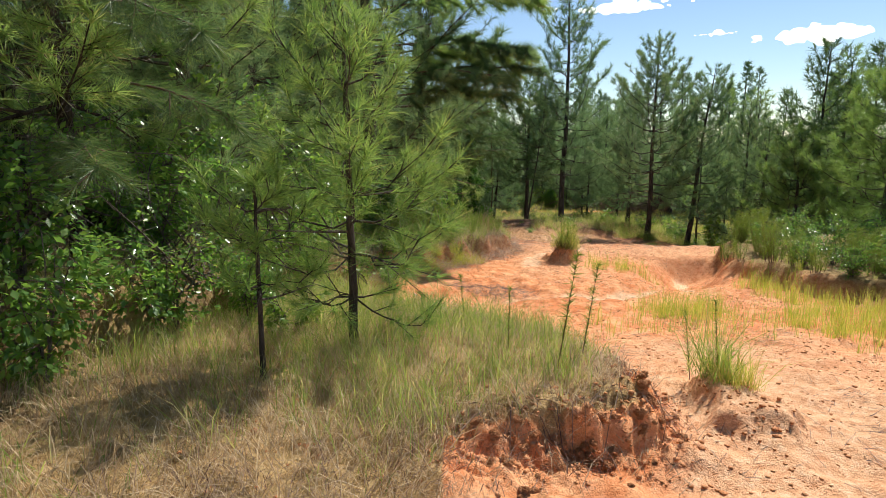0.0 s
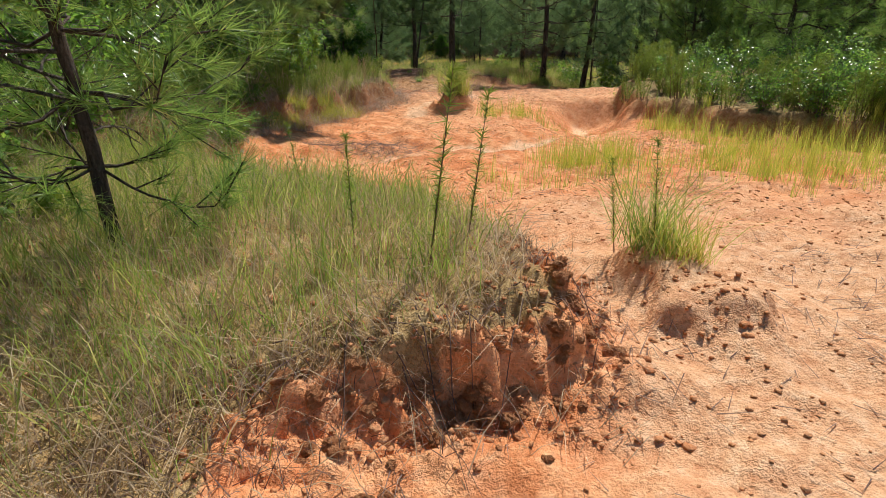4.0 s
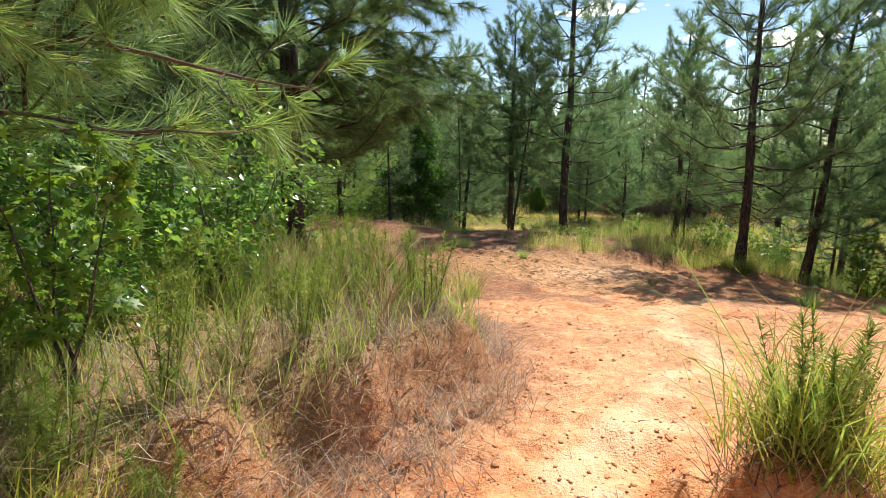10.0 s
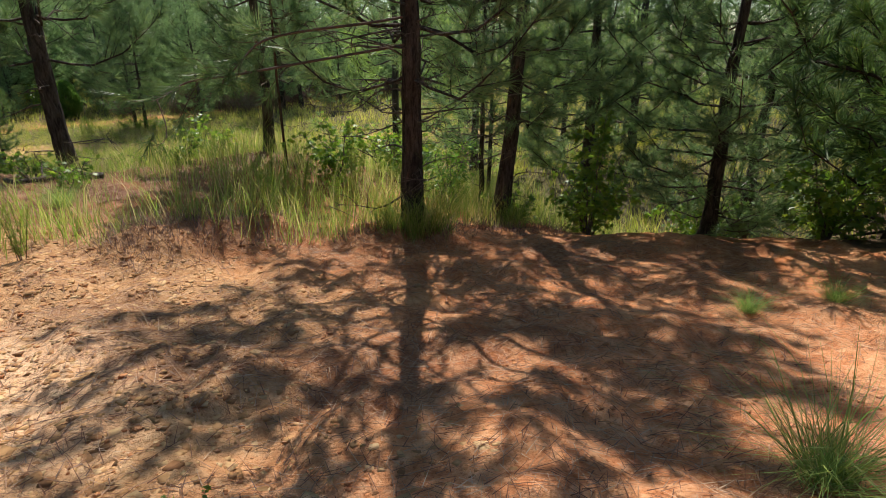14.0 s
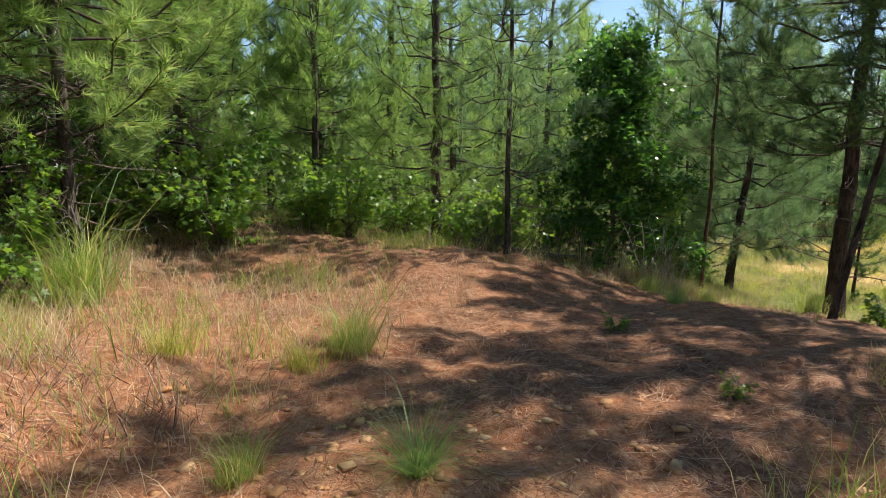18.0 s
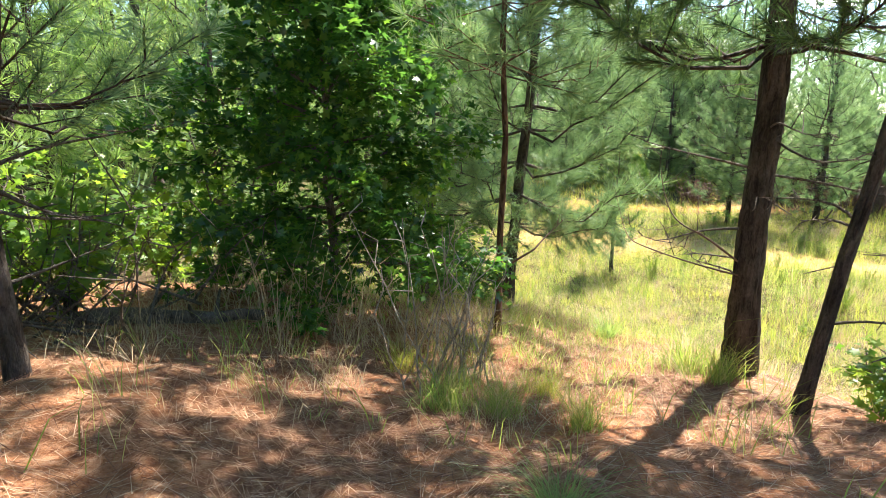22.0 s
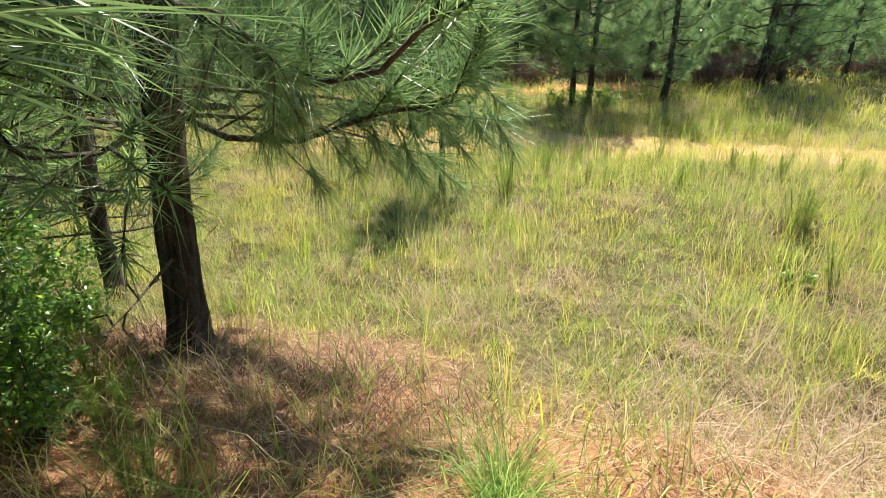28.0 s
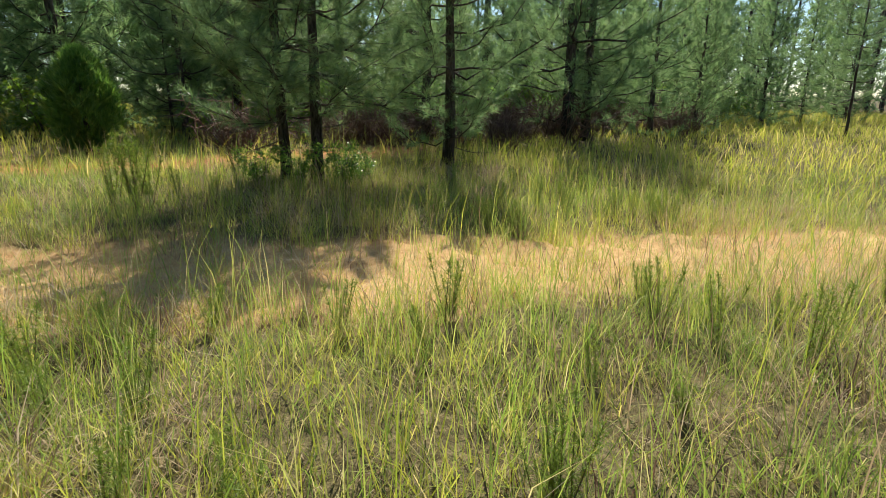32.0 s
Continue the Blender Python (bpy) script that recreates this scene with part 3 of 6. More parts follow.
def masks(x, y):
    n1, n2 = lattice(x, y, 0.8, 31), lattice(x, y, 0.3, 32)
    d, side = along(x, y, TONGUE)
    tongue, shelf, east = np.where((x > 0.0) & (y < 4.2), ease(0.03, 0.1, d * side + 0.05 * n2), ease(-0.5, 0.15, d * side + 0.25 * n2 + 0.2 * n1)), inside(x, y, SHELF, 0.2), inside(x, y, EASTBANK[::-1], 0.25)
    fl = field(x, y)
    d, _ = along(x, y, SANDSTRIP)
    strip = ease(1.15, 0.4, d + 0.35 * n1 + 0.15 * n2)
    d, _ = along(x, y, RILL)
    sand = ease(0.17, 0.05, d + 0.08 * n2) * ease(0.3, 1.2, x) * ease(-0.5, 0.1, n1 + 0.25 * (x > 3.6))
    wash = ease(0.26, 0.06, along(x, y, WASH)[0] + 0.14 * n2 + 0.06 * n1)
    sand = np.maximum(sand, 0.85 * wash * ease(-0.75, -0.1, n1 + 0.4 * n2))
    sand = np.maximum(sand, 0.75 * ease(1.1, 0.3, np.hypot(x - 4.3, y - 18.6) + 0.4 * n1))
    # Under the pines on either side the ground colour itself carries the shade.
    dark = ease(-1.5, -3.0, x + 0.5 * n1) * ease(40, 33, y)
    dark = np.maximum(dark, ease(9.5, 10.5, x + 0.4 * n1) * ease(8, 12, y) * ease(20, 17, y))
    straw = ease(18.6, 22.0, y + 1.2 * n1 - 0.25 * np.abs(x - 3)) * (1 - fl) * (0.62 + 0.3 * n2 + 0.33 * ease(20.5, 23, y))
    straw = np.maximum(straw, 0.55 * ease(0.1, 0.5, n1) * ease(13, 15.5, y))
    straw = np.maximum(straw, 0.6 * ease(0.9, 0.3, along(x, y, SHELF)[0] + 0.3 * n1) * ease(5.5, 6.5, y))
    straw = np.maximum(straw, (0.2 + 0.2 * n2) * ease(3.6, 1.2, np.hypot(x - 6.8, y - 18.2) + 0.7 * n1))
    straw = np.maximum(straw, np.maximum(ease(1.1, 0.5, np.hypot(x - 3.4, y - 31.4) + 0.3 * n1), 0.6 * ease(1.2, 0.5, np.hypot(x - 5.5, y - 30.3) + 0.4 * n1)))
    straw = np.maximum(straw, 0.8 * ease(15.6, 17.5, y + 0.5 * n1) * ease(2.4, 1.2, x + 0.5 * n1) * (1 - fl))
    ochre = ease(3.0, 1.6, np.hypot(x - 3.7, y - 19.2) + 0.6 * n1)
    turf = np.clip(np.maximum.reduce([tongue, shelf * 0.9, east, fl * (1 - 0.8 * strip) * (1 - red_band(x, y))]), 0, 1) * (1 - 0.8 * ease(1.1, 0.5, np.hypot(x - 3.4, y - 31.4) + 0.3 * n1))
    turf = np.maximum(turf, ease(3.5, 6, np.abs(x - 1) + 0.4 * n1) * ease(12, 4, y))
    pale = ease(5.2, 4.0, y + 0.8 * n1) * ease(6, 4, x) * ease(0.8, 1.4, x) * 0.8
    pale = np.maximum(pale, (0.5 - 0.22 * ease(5.2, 6.2, y)) * ease(-0.2, 0.7, 0.5 * lattice(x, y, 0.9, 33) + 0.5 * lattice(x, y, 0.31, 34) + 0.3 * lattice(x, y, 0.12, 35)) * ease(16, 12, y))
    pale = np.maximum(pale, (0.5 - 0.25 * ease(13, 14.5, y)) * ease(10.5, 12.5, y) * ease(18, 15, y))
    pale = pale * ease(0.05, 0.35, along(x, y, TONGUE)[0])
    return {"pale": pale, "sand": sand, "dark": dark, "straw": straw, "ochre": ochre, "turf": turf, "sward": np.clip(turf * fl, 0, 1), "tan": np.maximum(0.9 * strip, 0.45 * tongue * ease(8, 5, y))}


def build_ground():
    def steps(stops, far, n):
        g = np.geomspace(0.3, far, n)
        run = [np.arange(a, b, s) for a, b, s in stops]
        return np.concatenate([stops[0][0] - g[::-1], *run, stops[-1][1] + g])
    xs = steps([(-3.2, -1.2, 0.06), (-1.2, 0.0, 0.026), (0.0, 1.45, 0.014), (1.45, 2.2, 0.024), (2.2, 7.0, 0.05), (7.0, 11.5, 0.07)], 900, 34)
    ys = steps([(0.8, 1.8, 0.06), (1.8, 2.3, 0.024), (2.3, 3.1, 0.013), (3.1, 3.8, 0.024), (3.8, 20, 0.055), (20, 38.5, 0.075)], 900, 34)
    x, y = np.meshgrid(xs, ys)
    z = height(x, y)
    v = np.stack([x, y, z], -1).reshape(-1, 3)
    w = len(xs)
    i, j = np.meshgrid(np.arange(len(ys) - 1), np.arange(w - 1), indexing="ij")
    p = (i * w + j).ravel()
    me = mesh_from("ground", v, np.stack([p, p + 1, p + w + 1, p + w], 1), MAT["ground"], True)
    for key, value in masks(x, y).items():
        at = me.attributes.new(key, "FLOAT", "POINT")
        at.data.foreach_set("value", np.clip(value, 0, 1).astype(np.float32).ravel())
    return tagged(new("ground", me), "orange clay track with grassy banks and pine straw", "ground", kind="structure")


build_ground()


def at(x, y, dz=0.0, turn=0.0, scale=1.0, tip=0.0):
    return Matrix.Translation((x, y, float(height(x, y)) + dz)) @ Euler((radians(tip), 0, radians(turn))).to_matrix().to_4x4() @ Matrix.Scale(scale, 4)


# ---- pines ----
def two_mesh(name, first, second, mat_a, mat_b, smooth=False):
    """One mesh of two collectors with a material each."""
    n = sum(len(f) for f in first.f)
    for v, f in zip(second.v, second.f):
        first.v.append(v)
        first.f.append(f + first.n)
    me = first.mesh(name, MAT[mat_a], smooth)
    me.materials.append(MAT[mat_b])
    index = np.zeros(len(me.polygons), np.int32)
    index[n:] = 1
    me.polygons.foreach_set("material_index", index)
    return me


def pine(name, seed, tall, girth, bare, spread, tuft=44, step=0.40, needle=0.19, thick=0.0065, material="needle", bark="bark", dead=8, dense=1.0, full=0.28, rugged=False):
    """A pine: trunk with its limbs, and a crown of needle bunches. girth: the trunk's radius at the foot; bare: the height of the lowest live limb."""
    gen = np.random.default_rng(seed)
    root = new(name)
    wood, crown, snags = Geo(), Geo(), Geo()
    zs = np.linspace(-0.15, tall, 18)
    sway = np.cumsum(gen.normal(size=(18, 2)), 0) * 0.012 * tall / 6
    axis = np.column_stack([sway - sway[1], zs])
    rad = girth * (1 - np.clip(zs / tall, 0, 1)) ** 0.8 + 0.006
    rad[0] *= 1.5
    rad[1] *= 1.12
    if rugged:   # furrowed bark plates as relief
        zr, ang = np.linspace(-0.15, tall, 150), np.arange(30) / 30 * 2 * np.pi
        zz, aa = np.meshgrid(zr, ang, indexing="ij")
        plate = np.abs(lattice(aa * 3.2, zz, 0.42, seed)) + 0.6 * np.abs(lattice(aa * 6.0, zz, 0.17, seed + 1)) + 0.25 * lattice(aa * 9, zz, 0.09, seed + 2)
        rr = np.interp(zr, zs, rad)[:, None] * (0.90 + 0.17 * plate)
        rv = np.stack([np.interp(zz, zs, axis[:, 0]) + rr * np.cos(aa), np.interp(zz, zs, axis[:, 1]) + rr * np.sin(aa), zz], -1).reshape(-1, 3)
        i, j = np.meshgrid(np.arange(149), np.arange(30), indexing="ij")
        p, q = i * 30 + j, i * 30 + (j + 1) % 30
        wood.add(rv, np.stack([np.stack([p, q, q + 30], -1), np.stack([p, q + 30, p + 30], -1)], 2).reshape(-1, 3))
    else:
        tube(wood, axis, rad, 10, 0.05, gen)
    spot = lambda h: np.array([np.interp(h, zs, axis[:, 0]), np.interp(h, zs, axis[:, 1]), h])
    h = bare
    turn = gen.random() * 6.28
    tips, ways = [], []
    while h < tall - 0.12:
        up = (h - bare) / (tall - bare)
        n = gen.integers(3, 6) if up < 0.85 else 3
        for k in range(n):
            turn += 6.28 / n + gen.normal() * 0.35
            long = spread * (0.55 + 0.45 * min(up / 0.2, 1)) * (1 - up) ** 0.7 * gen.uniform(0.65, 1.2) + 0.12
            lift = 0.05 + 0.75 * up + gen.normal() * 0.12
            out = np.array([math.cos(turn), math.sin(turn), 0])
            s = np.linspace(0, 1, 6)[:, None]
            pts = spot(h) + out * s * long * math.cos(lift) + np.array([0, 0, 1.0]) * (s * long * math.sin(lift) + s ** 2.2 * long * 0.22 - 0.12 * long * np.sin(s * 3.14))
            pts[1:] += gen.normal(size=(5, 3)) * 0.03 * long
            r0 = min(0.006 + 0.007 * long, girth * 0.3)
            tube(wood, pts, r0 * (1 - 0.8 * s[:, 0]), 4, 0, gen)
            m = max(3, int(long * 8.5 * dense))
            for q in np.linspace(full, 0.97, m) + gen.normal(size=m) * 0.03:
                b = np.array([np.interp(q, s[:, 0], pts[:, a]) for a in range(3)])
                fwd = unit(pts[min(5, int(q * 5) + 1)] - pts[int(min(q, 0.99) * 5)])
                side = np.cross(fwd, [0, 0, 1.0]) * gen.choice([-1, 1])
                w = unit(fwd * gen.uniform(0.3, 1.0) + side * gen.uniform(0.2, 1.1) + np.array([0, 0, gen.uniform(-0.25, 0.7)]))
                l = gen.uniform(0.12, 0.55) * (1.25 - q) * min(1, long) + 0.06
                e = b + w * l
                tube(wood, [b, e], [0.005, 0.003], 3, 0, gen)
                tips.append(e)
                ways.append(unit(w + np.array([0, 0, 0.25])))
                if l > 0.22:
                    tips.append(b + w * l * 0.55)
                    ways.append(w)
            tips.append(pts[-1])
            ways.append(unit(pts[-1] - pts[-2] + np.array([0, 0, 0.1])))
        h += step * gen.uniform(0.75, 1.25) * (1 - 0.35 * up)
    tips.append(spot(tall))
    ways.append(np.array([0, 0, 1.0]))
    needles(crown, np.array(tips), np.array(ways), needle, tuft, thick, gen)
    for k in range(dead):
        a, hh = gen.random() * 6.28, gen.uniform(0.35, max(0.6, bare + 0.6))
        long = gen.uniform(0.35, 1.0) * min(1.0, spread)
        s = np.linspace(0, 1, 8)[:, None]
        pts = spot(hh) + np.array([math.cos(a), math.sin(a), gen.uniform(-0.25, 0.3)]) * s * long
        pts += (gen.normal(size=3) * np.sin(s * 3) + gen.normal(size=3) * np.sin(s * 6) * 0.4) * 0.08 * long
        tube(snags, pts, 0.009 * (1.1 - s[:, 0]), 4, 0, gen)
        for q in range(3, 8):
            e = pts[q] + gen.normal(size=3) * 0.14 * long
            tube(snags, [pts[q], (pts[q] + e) / 2 + gen.normal(size=3) * 0.02, e], [0.005, 0.004, 0.002], 3, 0, gen)
    part("trunk", two_mesh("trunk", wood, snags, bark, "twig", True) if dead else wood.mesh("trunk", MAT[bark], True), root)
    part("crown", crown.mesh("crown", MAT[material]), root, "long green pine needles in bunches")
    return root


PINES = {
    "tall": [pine("pine_tree", s, h, g, b, w, tuft=38, dense=1.6, material="needle_mid") for s, h, g, b, w in ((11, 8.2, 0.115, 1.9, 2.2), (12, 7.4, 0.10, 1.4, 2.1), (13, 9.0, 0.14, 2.1, 2.4))],
    "full": [pine("pine_tree", s, h, g, b, w, tuft=36, step=0.34, dense=1.1, full=0.2, material="needle_mid") for s, h, g, b, w in ((21, 6.0, 0.10, 0.5, 2.1), (22, 5.2, 0.09, 0.35, 1.9))],
    "bushy": [pine("young_pine", s, h, g, b, w, step=0.26, tuft=40, material="needle_sapling", dead=3, dense=1.3, full=0.15) for s, h, g, b, w in ((31, 3.3, 0.05, 0.45, 1.4), (32, 2.7, 0.04, 0.4, 1.15))],
    "sapling": [pine("pine_sapling", s, h, g, b, w, tuft=44, step=0.27, thick=0.0042, needle=0.2, material="needle_sapling", bark="bark", dead=5, dense=d, full=0.25) for s, h, g, b, w, d in ((41, 2.5, 0.03, 0.4, 1.0, 1.1), (42, 1.3, 0.014, 0.65, 0.4, 1.2))],
    "slim": [pine("pine_tree", s, h, g, b, w, step=0.42, thick=0.005, bark=k, dead=9 if k == "bark" else 0, dense=1.0, material="needle_mid") for s, h, g, b, w, k in ((51, 5.6, 0.035, 1.2, 1.5, "bark"), (52, 4.8, 0.016, 1.75, 1.4, "bark_red"), (53, 5.0, 0.055, 0.75, 1.6, "bark"))],
    "skirt": [pine("pine_tree", s, h, g, b, w, tuft=44, step=0.37, dense=1.12, dead=34, full=0.3, rugged=True, material="needle_mid") for s, h, g, b, w in ((91, 7.0, 0.088, 1.35, 2.6),)],
    "bushy_dark": [pine("young_pine", 33, 3.0, 0.04, 0.75, 0.72, step=0.24, tuft=44, material="needle", dead=3, dense=1.6, full=0.12)],
    "broad": [pine("pine_tree", 95, 7.2, 0.098, 2.3, 2.5, tuft=42, dense=1.5, dead=14, rugged=True)],
    "dark_tall": [pine("pine_tree", 97, 8.6, 0.155, 1.7, 2.9, tuft=40, step=0.38, dense=1.7, dead=30, full=0.22, rugged=True)],
    "shady": [pine("pine_tree", 12, 7.4, 0.085, 1.4, 2.1, tuft=40, dense=1.25, rugged=True, material="needle_mid")],
    "open_full": [pine("pine_tree", 23, 5.6, 0.09, 0.5, 2.0, tuft=36, step=0.34, dense=1.1, full=0.2, material="needle_field")],
    "bright_skirt": [pine("pine_tree", 93, 6.8, 0.052, 1.25, 2.35, tuft=44, step=0.34, dense=1.2, dead=54, full=0.25, material="needle_bright")],
    "leaning": [pine("pine_tree", 94, 5.9, 0.036, 2.3, 1.5, tuft=44, dead=12, bark="bark")],
    "edge": [pine("pine_tree", s, h, g, b, w, tuft=14, step=0.42, thick=0.02, needle=0.27, dead=0, dense=0.85, full=0.12, material="needle_field") for s, h, g, b, w in ((86, 7.0, 0.09, 0.12, 2.1), (87, 8.2, 0.1, 0.25, 2.3))],
    "drooping": [pine("pine_tree", 92, 5.2, 0.066, 1.0, 1.9, step=0.32, tuft=46, thick=0.005, needle=0.22, dead=2, dense=1.5, full=0.18, material="needle_mid", rugged=True)],
    "glade": [pine("pine_tree", s, h, g, b, w, tuft=15, step=0.5, thick=0.016, needle=0.25, dead=0, dense=0.6, full=0.3, material="needle_bright") for s, h, g, b, w in ((84, 6.6, 0.08, 0.3, 1.9), (85, 7.6, 0.09, 0.5, 2.0))],
    "sunlit": [pine("pine_tree", s, h, g, b, w, step=0.42, tuft=38, thick=0.005, material="needle_bright", dead=9, dense=0.9, full=0.35) for s, h, g, b, w in ((55, 7.0, 0.085, 1.0, 1.9),)],
    "stand": [pine("pine_tree", s, h, g, b, w, tuft=15, step=0.46, thick=0.019, needle=0.27, dead=0, dense=0.7, full=0.15) for s, h, g, b, w in ((81, 7.5, 0.09, 0.35, 2.2), (82, 6.4, 0.08, 0.15, 2.2), (83, 8.6, 0.11, 0.6, 2.4))],
}
for group in PINES.values():
    for ob in group:
        ob.location = (0, 0, -500)
USED = set()


def plant(store, key, x, y, label, category, scale=1.0, turn=0.0, dz=0.0, tip=0.0, group=""):
    kind, index = key
    ob = store[kind][index]
    m = at(x, y, dz, turn, scale, tip)
    if (kind, index) not in USED:
        USED.add((kind, index))
        ob.matrix_basis = m
        made = ob
    else:
        made = copy_thing(ob, m)
        made.matrix_basis = m
    return tagged(made, label, category, group)


TALL = "tall pine with rough dark bark and open green crown"
FULL = "bushy green pine with low sweeping branches"
YOUNG = "young bright green pine with long needles"
SLIM = "slender pine with reddish bark and thin branches"
PLANTED = {}
LEAN_OF = {(2.96, 31.5): 5, (4.22, 27.45): 7, (8.75, 19.85): 4}   # degrees off the upright
for kind, i, x, y, s, turn, label in (
    # round the ridge and the bend of the track
    ("skirt", 0, 7.2, 19.45, 0.95, 40, TALL), ("tall", 1, 8.75, 19.85, 0.85, 70, TALL), ("shady", 0, 5.8, 26.95, 1.5, 200, TALL),
    ("broad", 0, 4.33, 28.35, 1.0, 75, TALL), ("tall", 1, 7.85, 23.6, 0.75, 10, TALL), ("full", 1, 10.35, 18.25, 0.85, 60, FULL),
    ("glade", 1, 11.6, 16.7, 0.85, 100, FULL), ("glade", 0, 12.9, 15.2, 0.9, 210, FULL), ("tall", 1, 10.8, 20.2, 0.8, 300, TALL), ("slim", 0, 9.6, 21.0, 0.9, 20, SLIM),
    ("slim", 1, 7.6, 22.6, 0.85, 80, SLIM), ("slim", 0, 11.4, 22.6, 0.9, 140, SLIM),
    ("slim", 0, 0.32, 26.75, 1.0, 10, SLIM), ("sunlit", 0, -1.3, 27.6, 1.0, 260, TALL), ("slim", 1, 2.65, 29.3, 1.35, 200, SLIM),
    ("drooping", 0, 2.96, 31.5, 1.1, 70, "dense pine with drooping needles and dark furrowed bark"), ("leaning", 0, 4.22, 27.45, 1.0, 90, SLIM), ("glade", 0, 1.2, 33.4, 0.8, 220, FULL),
    ("slim", 0, 2.0, 32.2, 0.9, 33, SLIM), ("bright_skirt", 0, -4.4, 28.4, 0.85, 140, SLIM), ("bright_skirt", 0, -5.3, 26.6, 0.95, 260, SLIM), ("bright_skirt", 0, -4.2, 24.9, 1.0, 120, SLIM), ("bright_skirt", 0, -4.0, 20.9, 1.3, 140, SLIM), ("slim", 2, 2.22, 33.45, 1.1, 20, SLIM),
    ("sunlit", 0, -5.0, 29.5, 1.1, 190, TALL), ("glade", 1, -2.8, 31.0, 0.95, 350, FULL), ("glade", 0, -0.6, 34.0, 1.0, 70, FULL),
    # left of the track
    ("dark_tall", 0, -0.6, 17.55, 1.0, 30, "big dark pine with rough bark and dead lower branches"), 
    ("full", 0, -1.45, 11.9, 1.5, 90, FULL), ("bright_skirt", 0, -2.8, 22.7, 1.2, 300, SLIM), ("full", 0, -3.0, 9.4, 1.0, 20, FULL),
    ("bright_skirt", 0, -2.9, 4.5, 1.05, 250, TALL), ("tall", 0, -4.4, 7.2, 1.0, 120, TALL), ("tall", 1, -3.4, 14.6, 1.0, 200, TALL),
    ("full", 1, -2.9, 6.6, 1.05, 80, FULL), ("full", 1, -2.7, 16.4, 1.1, 190, FULL), ("full", 0, -2.5, 19.6, 1.2, 70, FULL), ("tall", 0, -4.8, 12.0, 1.0, 10, TALL),
    ("full", 0, -4.2, 19.8, 1.05, 280, FULL), ("tall", 1, -4.6, 1.6, 1.0, 330, TALL), ("full", 1, -5.4, -1.2, 1.1, 130, FULL),
    ("tall", 2, -6.8, 4.4, 0.95, 10, TALL), ("tall", 1, -7.0, 9.6, 1.05, 100, TALL), ("tall", 0, -6.9, 15.2, 1.05, 40, TALL),
    ("full", 1, -2.4, 14.3, 1.1, 170, FULL), 
    # right bank
    ("bushy", 0, 8.1, 10.3, 1.02, 15, YOUNG), ("bushy", 1, 9.6, 8.9, 1.05, 120, YOUNG), ("bushy", 0, 10.8, 11.8, 1.1, 220, YOUNG),
    ("full", 1, 12.4, 9.6, 0.8, 20, FULL), ("full", 0, 13.5, 13.0, 0.8, 160, FULL), ("bushy", 1, 11.8, 6.6, 1.1, 200, YOUNG),
    ("bushy", 0, 10.2, 16.2, 1.15, 250, YOUNG), ("bushy", 1, 11.2, 15.3, 1.2, 20, YOUNG), ("full", 0, 12.6, 18.7, 0.85, 310, FULL), ("full", 1, 14.4, 16.4, 0.9, 30, FULL),
    # saplings on the grassy tongue
    ("sapling", 0, -0.63, 3.95, 0.95, 100, YOUNG), ("sapling", 1, -1.07, 3.25, 0.95, 10, YOUNG),
    # in the field
    ("bushy_dark", 0, 5.5, 35.6, 0.86, 40, "young dark green pine with long needles"), ("slim", 2, 10.15, 40.5, 1.05, 80, SLIM), ("drooping", 0, 10.45, 40.3, 0.95, 200, SLIM),
    ("open_full", 0, 12.7, 40.6, 0.9, 10, FULL), ("open_full", 0, 15.2, 44.5, 1.2, 250, FULL), ("open_full", 0, 17.2, 42.2, 1.35, 20, FULL), ("open_full", 0, 18.4, 42.6, 1.15, 180, FULL),
    ("slim", 0, 25.0, 39.4, 0.9, 10, SLIM), ("slim", 2, 10.6, 46.6, 1.1, 220, SLIM), ("open_full", 0, 12.0, 47.5, 1.1, 90, FULL), ("slim", 0, 1.4, 40.5, 1.1, 180, SLIM),
):
    PLANTED[(x, y)] = plant(PINES, (kind, i), x, y, label, "tree", s, turn, tip=LEAN_OF.get((x, y), 0))


def low_limb(tree, line, radius, seed, tufts, needle="needle", start=6):
    """A limb that reaches over the track; line in the world, bare or with needle bunches towards its end."""
    gen = np.random.default_rng(seed)
    wood = Geo()
    pts = np.array(line, float)
    s = np.linspace(0, 1, 26)
    k = np.linspace(0, 1, len(pts))
    run = np.stack([np.interp(s, k, pts[:, a]) for a in range(3)], 1)
    run[1:] += gen.normal(size=(25, 3)) * 0.008
    for _ in range(7):
        run[1:-1] = (run[:-2] + 2 * run[1:-1] + run[2:]) / 4
    tube(wood, run, radius * (1.05 - 0.8 * s), 7, 0.03, gen)
    tips, ways = [], []
    for q in range(start, 26, 2 if tufts else 4):
        w = unit(unit(run[q] - run[q - 1]) + gen.normal(size=3) * 0.45)
        l = gen.uniform(0.10, 0.30) * (1 if tufts else 1.5)
        bow = gen.normal(size=3) * 0.22 * l
        u = np.linspace(0, 1, 8)[:, None]
        twig = run[q] + w * l * u + bow * np.sin(u * 2.6)
        e = twig[-1]
        tube(wood, twig, radius * 0.32 * (1.1 - 0.8 * u[:, 0]), 4, 0, gen)
        tips.append(e)
        ways.append(w)
    limb = new("branch", wood.mesh("branch", MAT["branch"], True))
    limb.parent = tree
    limb.matrix_parent_inverse = tree.matrix_basis.inverted()
    if tufts:
        for e, w in zip(tips, ways):
            green = Geo()
            needles(green, e[None], w[None], 0.19, 80, 0.0026, gen, 0.6)
            leaf = new("needle_tuft", green.mesh("needle_tuft", MAT[needle]))
            leaf.parent = limb


